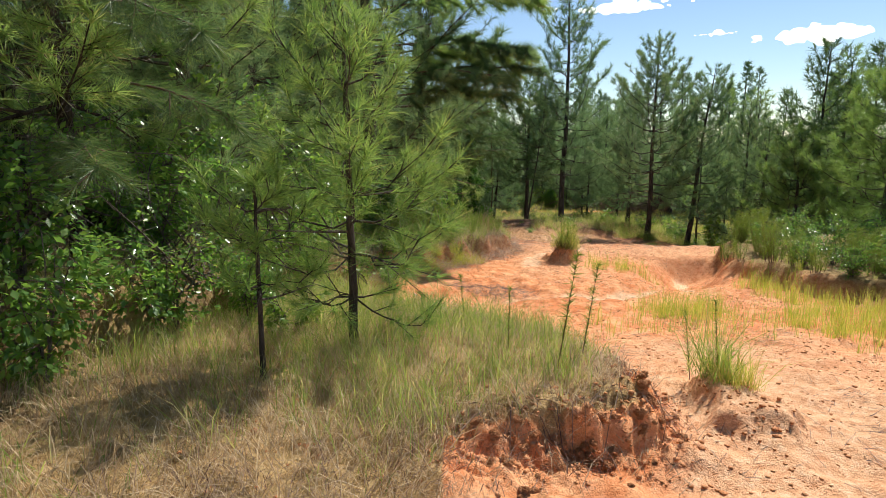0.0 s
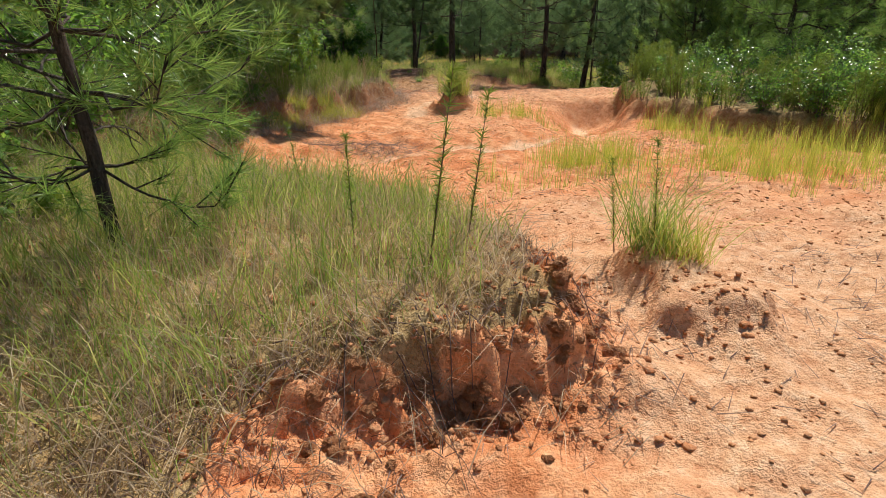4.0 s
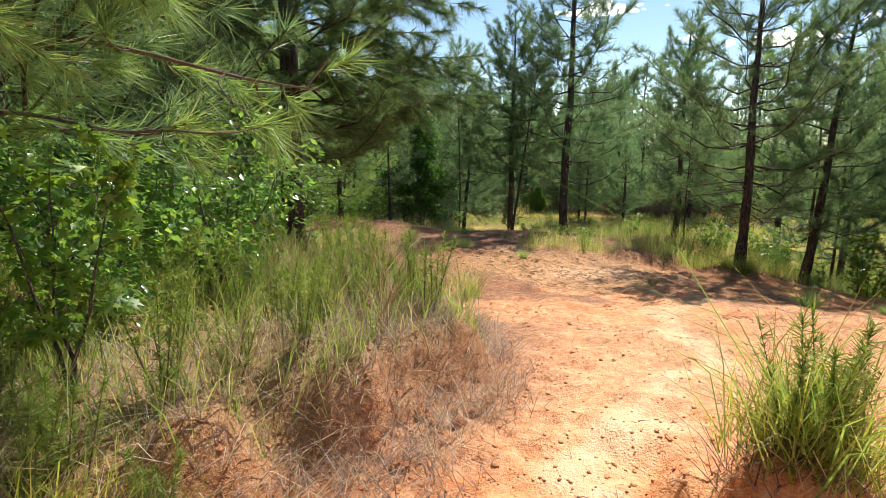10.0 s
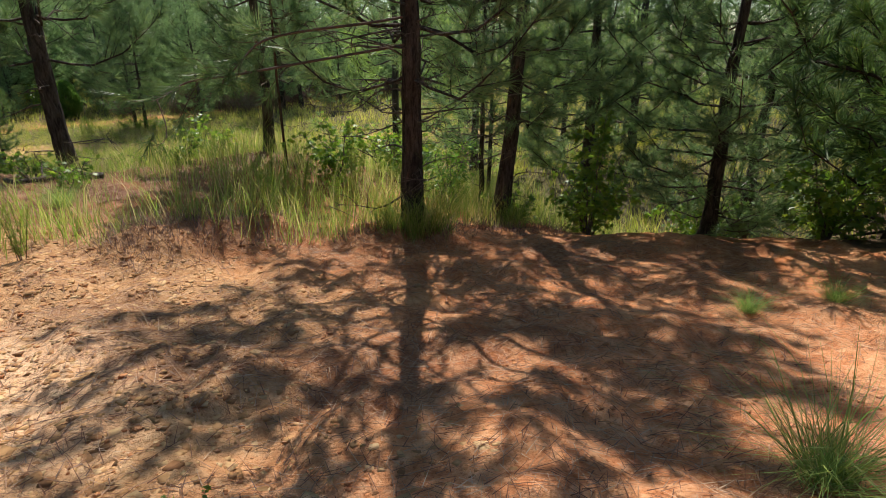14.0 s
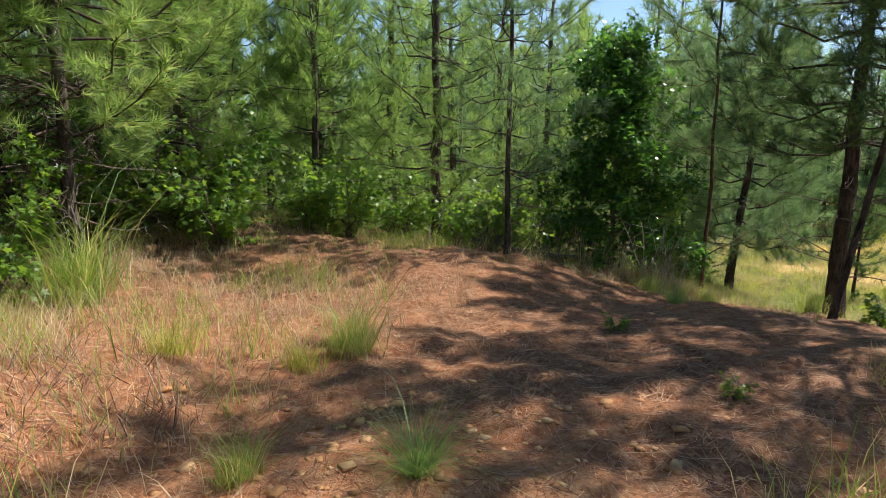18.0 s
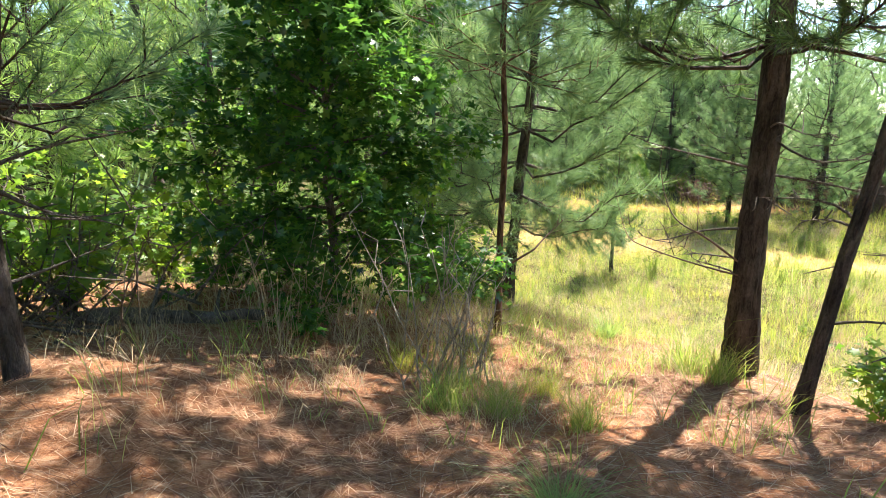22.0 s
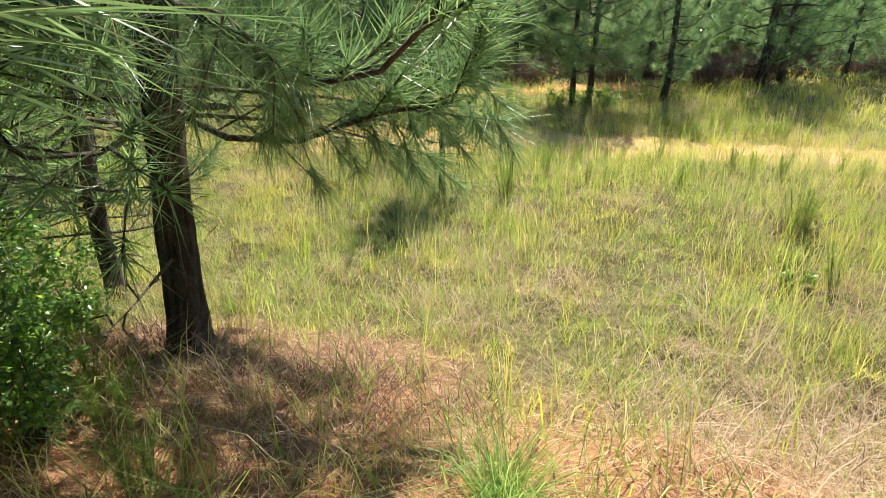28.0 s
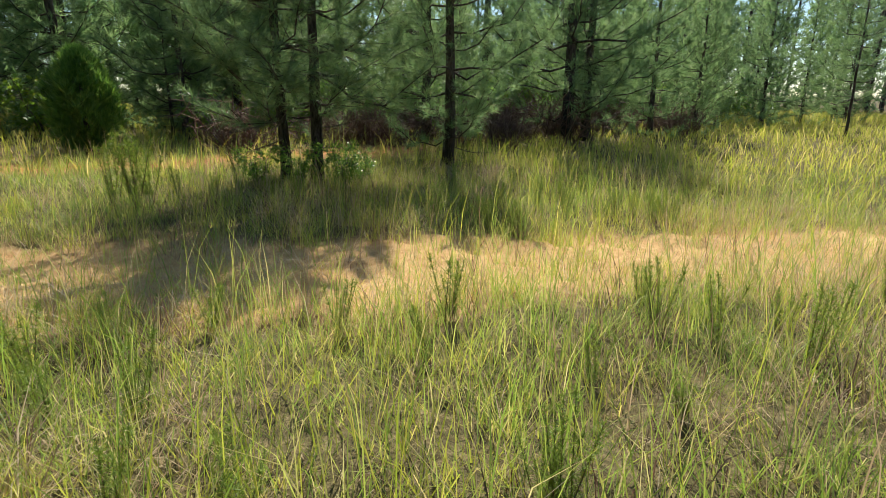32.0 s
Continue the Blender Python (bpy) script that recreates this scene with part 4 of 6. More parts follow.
low_limb(PLANTED[(2.65, 29.3)], [(2.67, 29.3, -2.25), (2.9, 29.17, -2.08), (2.99, 29.27, -2.03), (3.09, 29.42, -1.96), (3.26, 29.58, -1.86)], 0.011, 301, True, "needle_mid", 18)
low_limb(PLANTED[(4.33, 28.35)], [(4.22, 28.3, -2.02), (3.95, 28.6, -2.0), (3.74, 28.9, -1.95), (3.68, 29.05, -1.92), (3.67, 29.22, -1.81), (3.64, 29.36, -1.58)], 0.007, 303, False)
low_limb(PLANTED[(4.33, 28.35)], [(4.25, 28.35, -1.95), (3.82, 28.00, -1.67), (3.73, 28.07, -1.64), (3.67, 28.18, -1.59), (3.64, 28.28, -1.46), (3.62, 28.35, -1.23), (3.65, 28.37, -1.11)], 0.007, 304, False)
low_limb(PLANTED[(4.33, 28.35)], [(4.25, 28.35, -1.95), (3.80, 28.02, -1.66), (3.75, 28.06, -1.66), (3.72, 28.05, -1.77), (3.68, 28.08, -1.81)], 0.005, 309, False)

low_limb(PLANTED[(-1.45, 11.9)], [(-1.30, 11.90, 0.90), (-0.17, 11.48, 0.72), (0.29, 11.29, 0.63), (0.62, 11.21, 0.54), (0.88, 11.17, 0.50)], 0.011, 305, True, "needle_bright")
low_limb(PLANTED[(-1.45, 11.9)], [(-1.30, 11.90, 0.50), (-0.19, 11.38, 0.44), (0.23, 11.17, 0.36), (0.52, 11.07, 0.37)], 0.010, 306, True, "needle_bright")
low_limb(PLANTED[(7.2, 19.45)], [(7.15, 19.45, -0.30), (5.84, 19.14, -0.43), (5.65, 19.03, -0.56), (5.50, 18.88, -0.65)], 0.010, 307, True)
low_limb(PLANTED[(7.2, 19.45)], [(7.15, 19.45, -0.50), (5.71, 19.35, -0.65), (5.41, 19.28, -0.66), (5.20, 19.14, -0.76)], 0.010, 308, True)


def bough(tree, line, radius, seed, material, tuft=60, reach=0.32, needle=0.2, thick=0.0036, start=0.25, droop=0.1, step=0.055):
    """A leafy limb: side twigs along its length, each with bunches of needles."""
    gen = np.random.default_rng(seed)
    wood, green = Geo(), Geo()
    pts = np.array(line, float)
    s, k = np.linspace(0, 1, 30), np.linspace(0, 1, len(pts))
    run = np.stack([np.interp(s, k, pts[:, a]) for a in range(3)], 1)
    for _ in range(6):
        run[1:-1] = (run[:-2] + 2 * run[1:-1] + run[2:]) / 4
    tube(wood, run, radius * (1.05 - 0.85 * s), 6, 0.03, gen)
    long = float(np.linalg.norm(np.diff(run, axis=0), axis=1).sum())
    tips, ways = [], []
    for u in np.arange(start, 1.0, step / long * 2):
        b = np.array([np.interp(u, s, run[:, a]) for a in range(3)])
        fwd = unit(run[min(29, int(u * 29) + 1)] - run[int(u * 29)])
        side = unit(np.cross(fwd, [0, 0, 1.0])) * gen.choice([-1, 1])
        w = unit(fwd * gen.uniform(0.4, 1.0) + side * gen.uniform(0.3, 1.0) + np.array([0, 0, gen.uniform(-0.5, 0.3) - droop]))
        l = reach * gen.uniform(0.4, 1.1) * (1.2 - 0.6 * u)
        e = b + w * l - np.array([0, 0, droop * l])
        tube(wood, [b, (b + e) / 2 + gen.normal(size=3) * 0.01, e], [radius * 0.4, radius * 0.32, radius * 0.18], 4, 0, gen)
        for g in np.linspace(0.35, 1, max(2, int(l / 0.11))):
            tips.append(b + (e - b) * g)
            ways.append(unit(w - np.array([0, 0, droop])))
    tips.append(run[-1])
    ways.append(unit(run[-1] - run[-2]))
    needles(green, np.array(tips), np.array(ways), needle, tuft, thick, gen, 0.65)
    limb = new("branch", wood.mesh("branch", MAT["branch"], True))
    limb.parent = tree
    limb.matrix_parent_inverse = tree.matrix_basis.inverted()
    part("needles", green.mesh("needles", MAT[material]), limb)


west_pine = PLANTED[(-1.45, 11.9)]
# High boughs out of view, added to cast shade on the clay below.
for k, line in enumerate((
        [(-1.4, 11.9, 2.2), (0.0, 11.3, 2.35), (1.3, 10.8, 2.2)], [(-1.4, 11.9, 2.9), (0.2, 11.7, 3.1), (1.6, 11.4, 2.95)], [(-1.4, 11.9, 2.6), (0.4, 11.5, 2.8), (1.9, 11.0, 2.7)],
        [(-1.4, 11.9, 3.0), (0.5, 11.7, 3.3), (1.7, 11.3, 3.0)], [(-1.4, 11.9, 2.6), (0.1, 11.0, 2.7), (1.0, 10.3, 2.5)], [(-1.4, 11.9, 3.9), (0.6, 11.4, 4.1), (1.9, 11.0, 3.9)], [(-1.4, 11.9, 3.2), (0.3, 11.5, 3.3), (1.6, 10.8, 3.0)])):
    bough(west_pine, line, 0.022, 320 + k, "needle_bright" if k % 2 else "needle_mid", 90, 0.7, 0.22, 0.0085, step=0.05)
for k, line in enumerate(([(-1.3, 11.9, 1.1), (-0.3, 11.5, 1.05), (0.4, 11.25, 0.82)], [(-1.3, 11.9, 0.8), (-0.5, 11.3, 0.85), (0.05, 10.95, 0.66)])):
    bough(west_pine, line, 0.012, 330 + k, "needle_bright", 80, 0.35, 0.24, 0.003)
dark_pine = PLANTED[(-0.6, 17.55)]
for k, (h, x, y, z) in enumerate(((0.7, 1.2, 17.1, 1.15), (1.1, 0.8, 16.5, 1.7), (0.5, 1.5, 17.9, 0.95), (0.9, 0.2, 16.1, 1.3), (0.8, -1.5, 16.3, 1.2), (0.3, 0.7, 18.6, 0.5),
                                  (1.3, 1.9, 18.2, 1.6), (0.4, -0.2, 16.1, 0.75), (1.7, 1.4, 16.9, 2.2), (1.4, -1.2, 16.0, 1.8), (0.2, -1.6, 17.0, 0.5), (1.9, 0.3, 16.0, 2.3), (0.6, 1.2, 19.0, 1.1), (1.0, 2.0, 18.6, 1.5), (0.8, 2.3, 18.8, 1.1), (1.6, 1.6, 18.4, 2.0), (1.2, 1.0, 17.7, 1.6), (1.9, 1.9, 17.9, 2.3))):
    bough(dark_pine, [(-0.6, 17.55, h), ((x - 0.6) / 2, (y + 17.55) / 2, (h + z) / 2 + 0.1), (x, y, z)], 0.018, 360 + k, "needle", 60, 0.6, 0.22, 0.007, step=0.06)
edge_pine = PLANTED[(-2.9, 4.5)]
for k, line in enumerate(([(-2.9, 4.5, 2.6), (-2.0, 3.6, 2.3), (-1.2, 3.1, 1.95)], [(-2.9, 4.5, 1.9), (-1.9, 4.0, 1.75), (-1.35, 3.85, 1.55)], [(-2.9, 4.5, 1.3), (-2.3, 3.7, 1.4), (-1.9, 3.2, 1.25)])):
    bough(edge_pine, line, 0.014, 340 + k, "needle", 70, 0.4, 0.24, 0.0032)
bank_pine = PLANTED[(2.96, 31.5)]
for k, line in enumerate(([(2.98, 31.5, -2.2), (3.6, 31.35, -2.25), (3.95, 31.2, -2.3), (4.25, 31.05, -2.33)], [(2.98, 31.5, -2.0), (3.5, 31.4, -2.05), (3.85, 31.3, -2.12), (4.15, 31.1, -2.15)],
                          [(2.98, 31.5, -2.3), (3.5, 31.4, -2.35), (3.8, 31.3, -2.42), (4.05, 31.2, -2.5)], [(2.98, 31.5, -1.9), (3.3, 31.1, -1.95), (3.45, 30.8, -2.1)])):
    bough(bank_pine, line, 0.010, 350 + k, "needle_mid", 70, 0.3, 0.22, 0.0028, 0.15, 0.35)


gen = np.random.default_rng(88)
STAND = "dark green pine in the stand behind"
spots = []
while len(spots) < 285:   # the stand that closes in the place
    x, y = gen.uniform(-20, 36), gen.uniform(-9, 58)
    near = min(math.hypot(x - px, y - py) for px, py in TRACK)
    west = x < -3.4 and 3.6 < near < 20
    east = x > 10.5 and y < 20 and near > 6.8 and y > 1
    north = y > 42 and (x > 20 or y > 45.5) and near < 34
    northwest = x < 2 and 31 < y < 52 and near > 5.5
    rim = x > 12.5 + 0.25 * max(0, y - 24) and 18 <= y <= 30 and gen.random() < 0.6
    if (west or east or north or northwest or rim) and all(math.hypot(x - a, y - b) > 1.7 for a, b in spots):
        spots.append((x, y))
        if 2 < x < 10 and y < 49 and len(spots) % 2:
            continue
        if y > 41:
            plant(PINES, ("edge", len(spots) % 2), x, y, "blue-green pine at the far edge of the field", "tree", gen.uniform(0.8, 1.25) * (0.62 if x > 17 else 0.9), gen.random() * 360, group="pines beyond the field")
        elif y > 24:
            plant(PINES, ("glade", len(spots) % 2), x, y, "light green pine in the sunny stand behind", "tree", gen.uniform(0.8, 1.3) * (0.65 if x > 16 else 1), gen.random() * 360, group="pines of the sunny stand")
        else:
            plant(PINES, ("stand", len(spots) % 3), x, y, STAND, "tree", gen.uniform(0.8, 1.2) * (1.15 if y > 41 else 1), gen.random() * 360, group="pines of the stand")


def far_pine(geo_wood, geo_crown, x, y, tall, gen):
    """A pine of the far woods."""
    z = float(height(x, y, False)) - 0.1
    tube(geo_wood, [(x, y, z), (x + gen.normal() * 0.1, y, z + tall * 0.6), (x + gen.normal() * 0.15, y, z + tall)], [0.12, 0.08, 0.02], 5, 0, gen)
    n = int(14 * tall)
    u = gen.random(n) ** 0.8
    a = gen.random(n) * 6.28
    bare = gen.uniform(0.03, 0.2)
    r = 0.30 * tall * (1 - u) ** 0.7 * (0.35 + 0.65 * gen.random(n)) * (0.75 + 0.25 * np.sin(u * 30 + a))
    p = np.stack([x + r * np.cos(a), y + r * np.sin(a), z + tall * (bare + (1 - bare) * u)], 1)
    w = unit(np.stack([np.cos(a), np.sin(a), 0.3 + u], 1))
    needles(geo_crown, p, w, 0.55, 8, 0.085, gen, 0.9, 0.4)


def build_far_woods():
    gen = np.random.default_rng(90)
    wood, crown = Geo(), Geo()
    count = 0
    while count < 330:
        x, y = gen.uniform(-60, 75), gen.uniform(-30, 100)
        near = min(np.hypot(x - px, y - py) for px, py in TRACK)
        open_field = (4 < x < 36 and 29 < y < 46) or (x > 8.5 and 19 < y < 32 and x < 26) or (x > 4 and y < 8 and x < 12)
        if near < (10 if x < 0 else 16) or open_field or near > 62 or (y < -2 and near > 22):
            continue
        if x > 6 and gen.random() < 0.25 and near < 30:
            continue
        far_pine(wood, crown, x, y, gen.uniform(6.5, 10.5) * (1 + 0.006 * near), gen)
        count += 1
    woods = tagged(new("far_woods"), "far dense stand of green pines", "woods", kind="stuff")
    part("trunks", wood.mesh("trunks", MAT["bark"], True), woods)
    part("crowns", crown.mesh("crowns", MAT["needle_hazy"]), woods)


build_far_woods()


# ---- broadleaf trees and bushes ----
def bush(name, seed, tall, wide, count, size, material, lobed=False, stems=6, full=0.25, limb=0.014):
    gen = np.random.default_rng(seed)
    root = new(name)
    wood, crown = Geo(), Geo()
    tips, ways = [], []
    for k in range(stems):
        a = k * 6.28 / stems + gen.normal() * 0.3
        s = np.linspace(0, 1, 6)[:, None]
        out = np.array([math.cos(a), math.sin(a), 0]) * wide * gen.uniform(0.3, 0.9)
        pts = out * s ** 1.3 + np.array([0, 0, tall * gen.uniform(0.7, 1.0)]) * s + np.array([0, 0, -0.1])
        pts[1:] += gen.normal(size=(5, 3)) * 0.05 * wide
        tube(wood, pts, limb * (1.15 - s[:, 0]), 5, 0, gen)
        for q in range(14):
            u = gen.uniform(full, 1.0)
            b = np.array([np.interp(u, s[:, 0], pts[:, c]) for c in range(3)])
            w = unit(gen.normal(size=3) * [1, 1, 0.5] + unit(b * [1, 1, 0] + 1e-6) * 0.6)
            e = b + w * wide * gen.uniform(0.2, 0.55)
            tube(wood, [b, e], [limb * 0.35, limb * 0.15], 3, 0, gen)
            for g in np.linspace(0.35, 1, 4):
                tips.append(b + (e - b) * g)
                ways.append(w)
    tips, ways = np.array(tips), np.array(ways)
    pick = gen.integers(0, len(tips), count)
    leaves(crown, tips[pick] + gen.normal(size=(count, 3)) * 0.06 * wide, ways[pick], size, gen, lobed)
    part("trunk", wood.mesh("trunk", MAT["twig"], True), root)
    part("crown", crown.mesh("crown", MAT[material]), root)
    return root


def cone_tree(name, seed, tall, wide, material, size, count):
    """A broadleaf tree with a straight stem, leafy to the ground and narrowing to its top."""
    gen = np.random.default_rng(seed)
    root = new(name)
    wood, crown = Geo(), Geo()
    z = np.linspace(-0.1, tall, 14)
    stem = np.column_stack([np.cumsum(gen.normal(size=14)) * 0.015, np.cumsum(gen.normal(size=14)) * 0.015, z])
    tube(wood, stem, 0.05 * (1.05 - z / tall), 9, 0.04, gen)
    tips, ways, weight = [], [], []
    turn = 0.0
    for h in np.arange(0.22, tall - 0.1, 0.05):
        turn += 2.4 + gen.normal() * 0.3
        up = h / tall
        long = wide * (0.72 + 0.28 * min(1, up / 0.15)) * (1 - up) ** 0.4 * gen.uniform(0.5, 1.15) + 0.1
        lift = 0.15 + 0.7 * up + gen.normal() * 0.12
        b = np.array([np.interp(h, z, stem[:, 0]), np.interp(h, z, stem[:, 1]), h])
        u = np.linspace(0, 1, 6)[:, None]
        out = np.array([math.cos(turn) * math.cos(lift), math.sin(turn) * math.cos(lift), math.sin(lift)])
        pts = b + out * long * u - np.array([0, 0, 0.25 * long]) * u ** 2.2 + gen.normal(size=(6, 3)) * 0.02 * long
        pts[0] = b
        tube(wood, pts, 0.016 * (1.05 - 0.9 * u[:, 0]), 5, 0, gen)
        for q in np.linspace(0.3, 1.0, max(4, int(long * 9))):
            p = np.array([np.interp(q, u[:, 0], pts[:, c]) for c in range(3)])
            w = unit(out * gen.uniform(0.2, 1.0) + gen.normal(size=3) * [0.7, 0.7, 0.25])
            e = p + w * gen.uniform(0.1, 0.32)
            tube(wood, [p, e], [0.004, 0.002], 3, 0, gen)
            for g in (0.5, 0.8, 1.0):
                tips.append(p + (e - p) * g)
                ways.append(w)
    tips, ways = np.array(tips), np.array(ways)
    pick = gen.integers(0, len(tips), count)
    leaves(crown, tips[pick] + gen.normal(size=(count, 3)) * 0.085, ways[pick], size, gen, True)
    part("trunk", wood.mesh("trunk", MAT["twig"], True), root)
    part("crown", crown.mesh("crown", MAT[material]), root, "dark lobed leaves, pale green where the sun shines through")
    return root


BUSHES = {
    "maple": [cone_tree("broadleaf_tree", 61, 3.9, 1.4, "maple", 0.092, 19000)],
    "dark": [bush("leafy_bush", 62, 1.3, 0.75, 1700, 0.075, "leaf"), bush("leafy_bush", 63, 1.9, 0.95, 2300, 0.08, "leaf")],
    "light": [bush("leafy_shrub", 64, 1.1, 0.6, 900, 0.085, "leaf_light", True), bush("leafy_shrub", 65, 0.55, 0.35, 260, 0.07, "leaf_light", True, 4)],
    "gum": [bush("broadleaf_sapling", 66, 2.4, 0.6, 650, 0.10, "leaf_light", True, 3, 0.3)],
}
for group in BUSHES.values():
    for ob in group:
        ob.location = (0, 0, -500)
DARK, LIGHT = "dark green leafy bush under the pines", "light green leafy shrub beside the track"
plant(BUSHES, ("maple", 0), 1.2, 29.35, "dense dark green broadleaf tree with lobed leaves", "tree", 0.97)
for i, x, y, s in ((1, -2.4, 8.6, 0.95), (0, -1.7, 9.8, 1.05), (1, -1.9, 13.2, 1.0), (0, -0.9, 12.9, 0.9), (0, -0.5, 12.2, 0.85), (0, -1.3, 10.6, 1.0), (0, -1.75, 6.3, 0.9), (1, -2.8, 5.6, 1.0), (0, -2.3, 3.1, 0.8), (0, -2.75, 3.6, 0.85), (0, -2.1, 4.2, 0.75), (0, -2.5, 4.9, 0.85), (0, -1.7, 4.9, 0.6), (0, -1.6, 19.6, 0.8), (1, -2.2, 20.6, 0.8), (0, -1.3, 17.5, 0.7), (0, -2.6, 18.4, 0.9), (0, -0.8, 19.3, 0.5), (0, -1.5, 16.4, 0.7), (0, -1.7, 6.7, 0.6), (1, 2.0, 32.0, 0.4), (0, 2.5, 31.6, 0.35), (0, 2.6, 30.8, 0.33), (0, 2.45, 31.15, 0.4), (0, 2.2, 31.5, 0.5), (1, -3.6, 25.0, 0.9), (1, -2.3, 26.6, 0.9), (1, -4.3, 24.0, 0.9), (1, -3.3, 27.4, 1.0), (0, -2.9, 24.6, 0.9), (1, -1.7, 28.9, 0.9), (0, -1.9, 7.6, 0.9), (0, -1.6, 8.6, 0.85), (1, -1.9, 9.6, 0.9), (0, -0.9, 11.5, 0.8), (1, -0.3, 13.4, 0.8), (0, -0.6, 14.4, 0.9), (1, -1.6, 15.0, 1.0), (1, -2.9, 11.4, 1.1),
                   (1, -2.4, 6.9, 0.9), (0, -3.2, 2.0, 1.1), (1, -3.0, 15.6, 1.0), (1, -3.4, 17.8, 1.0), (1, -4.3, 24.4, 0.9), (0, -3.0, 26.4, 0.9), (1, -2.6, 28.6, 1.0),
                   (0, -0.6, 28.4, 0.85), (1, -1.0, 30.6, 1.0), (0, 8.9, 20.9, 0.7), (1, 2.0, 30.9, 0.75), (0, 10.1, 40.0, 0.42), (0, 10.6, 39.95, 0.45), (0, 11.0, 40.2, 0.35), (0, 9.7, 40.3, 0.4), (0, 5.75, 7.7, 0.42), (0, 5.95, 7.0, 0.5), (1, 6.3, 6.4, 0.4), (0, 5.65, 8.6, 0.4), (0, 6.7, 5.6, 0.5), (1, 6.6, 7.6, 0.45), (0, 7.3, 6.6, 0.5), (1, 6.4, 9.0, 0.5), (1, 6.9, 8.4, 0.55), (0, 6.2, 10.4, 0.5), (1, 7.0, 10.9, 0.55), (1, 7.6, 9.4, 0.6), (0, 7.4, 7.8, 0.6)):
    if y > 23.5 and x < 0:
        plant(BUSHES, ("light", 0), x, y, "light green leafy shrub under the pines", "shrub", s * 1.35, (x * 97 + y * 31) % 360)
    else:
        plant(BUSHES, ("dark", i), x, y, DARK, "bush", s, (x * 97 + y * 31) % 360)
gen = np.random.default_rng(89)
for k in range(46):
    y = gen.uniform(0.5, 27)
    x = gen.uniform(-7.5, -2.9) - 0.8 * (y > 19)
    plant(BUSHES, ("dark", k % 2), x, y, DARK, "bush", gen.uniform(0.9, 1.5), gen.random() * 360)
for k in range(20):   # brush beyond the field and on the far slope
    x, y = (gen.uniform(9, 34), gen.uniform(44, 48)) if k < 14 else (gen.uniform(12, 15), gen.uniform(12, 16))
    plant(BUSHES, ("dark", k % 2), x, y, "leafy green brush at the edge of the field", "bush", gen.uniform(0.8, 1.3), gen.random() * 360)
for i, x, y, s in ((0, -0.9, 27.6, 1.0), (0, 8.0, 22.0, 0.8), (1, 6.6, 23.6, 0.8), (0, 9.4, 22.4, 0.9), (1, 4.75, 27.2, 1.0), (1, 4.9, 27.6, 1.1), (1, 5.2, 22.6, 0.8), 
                   (1, 6.2, 24.2, 0.8), (0, -1.9, 5.4, 0.7), (1, -1.2, 4.4, 0.8), (0, 7.4, 24.8, 0.8), (1, 5.0, 24.0, 0.8), (0, 9.8, 19.4, 0.9), (0, 10.5, 17.2, 1.0), (0, 11.6, 18.8, 1.0), (1, 9.0, 19.9, 1.0), (1, 7.35, 32.1, 0.5), (0, -1.95, 21.6, 0.9), (0, -1.5, 20.9, 0.7), (1, 2.4, 24.05, 0.35), (1, 3.3, 22.9, 0.3), (1, 4.55, 17.1, 0.25), (1, -0.9, 8.7, 0.8), (1, -1.15, 7.7, 0.8), (1, -0.6, 9.5, 0.7)):
    plant(BUSHES, ("light", i), x, y, LIGHT, "shrub", s, (x * 57 + y * 71) % 360)
for x, y, s in ((-2.3, 22.0, 0.8), (0.1, 29.8, 1.0), (9.2, 19.0, 0.7), (1.95, 30.6, 1.05), (0.02, 11.15, 0.5), (-0.3, 10.95, 0.55), (-0.75, 10.4, 0.5)):
    plant(BUSHES, ("gum", 0), x, y, "slender broadleaf sapling with bright green leaves", "sapling", s, x * 40)


# ---- grass, weeds and litter ----
def strew(n, box, density, gen):
    """n points in a box (x0, y0, x1, y1), kept by a density function."""
    x, y = gen.uniform(box[0], box[2], n), gen.uniform(box[1], box[3], n)
    keep = gen.random(n) < density(x, y)
    return x[keep], y[keep]


def tufted(n, box, density, blades_each, spread, gen):
    x, y = strew(n, box, density, gen)
    k = len(x)
    x = np.repeat(x, blades_each) + gen.normal(size=k * blades_each) * spread
    y = np.repeat(y, blades_each) + gen.normal(size=k * blades_each) * spread
    return x, y


def track_gap(x, y):
    return along(x, y, TRACK)[0]


def lawn(name, label, material, n, box, density, each, spread, tall, lean, width, seed):
    gen = np.random.default_rng(seed)
    x, y = tufted(n, box, density, each, spread, gen)
    g = Geo()
    size = np.repeat(gen.lognormal(-0.08, 0.38, len(x) // each), each)
    blades(g, np.stack([x, y, height(x, y) - 0.01], 1), (0.8 + 0.2 * clear(x, y)) * tall * np.minimum(size * gen.gamma(6.0, 1 / 6.0, len(x)), 1.7), lean, width, gen, each=each)
    return tagged(new(name, g.mesh(name, MAT[material])), label, "grass", kind="stuff")


def clear(x, y):
    """1 where no wheel or foot keeps the grass down."""
    return ease(0.35, 0.9, track_gap(x, y))


def rim(x, y, wide=0.0):
    """0 on the broken rim of the tongue, where the soil lies bare."""
    d, s = along(x, y, TONGUE)
    return 1 - ease(-0.05, 0.3, x) * ease(4.4, 3.4, y) * ease(0.12 + wide, 0.02 + 0.4 * wide, d * s + 0.05 * lattice(x, y, 0.2, 57) + 0.12 * lattice(x, y, 0.5, 74))


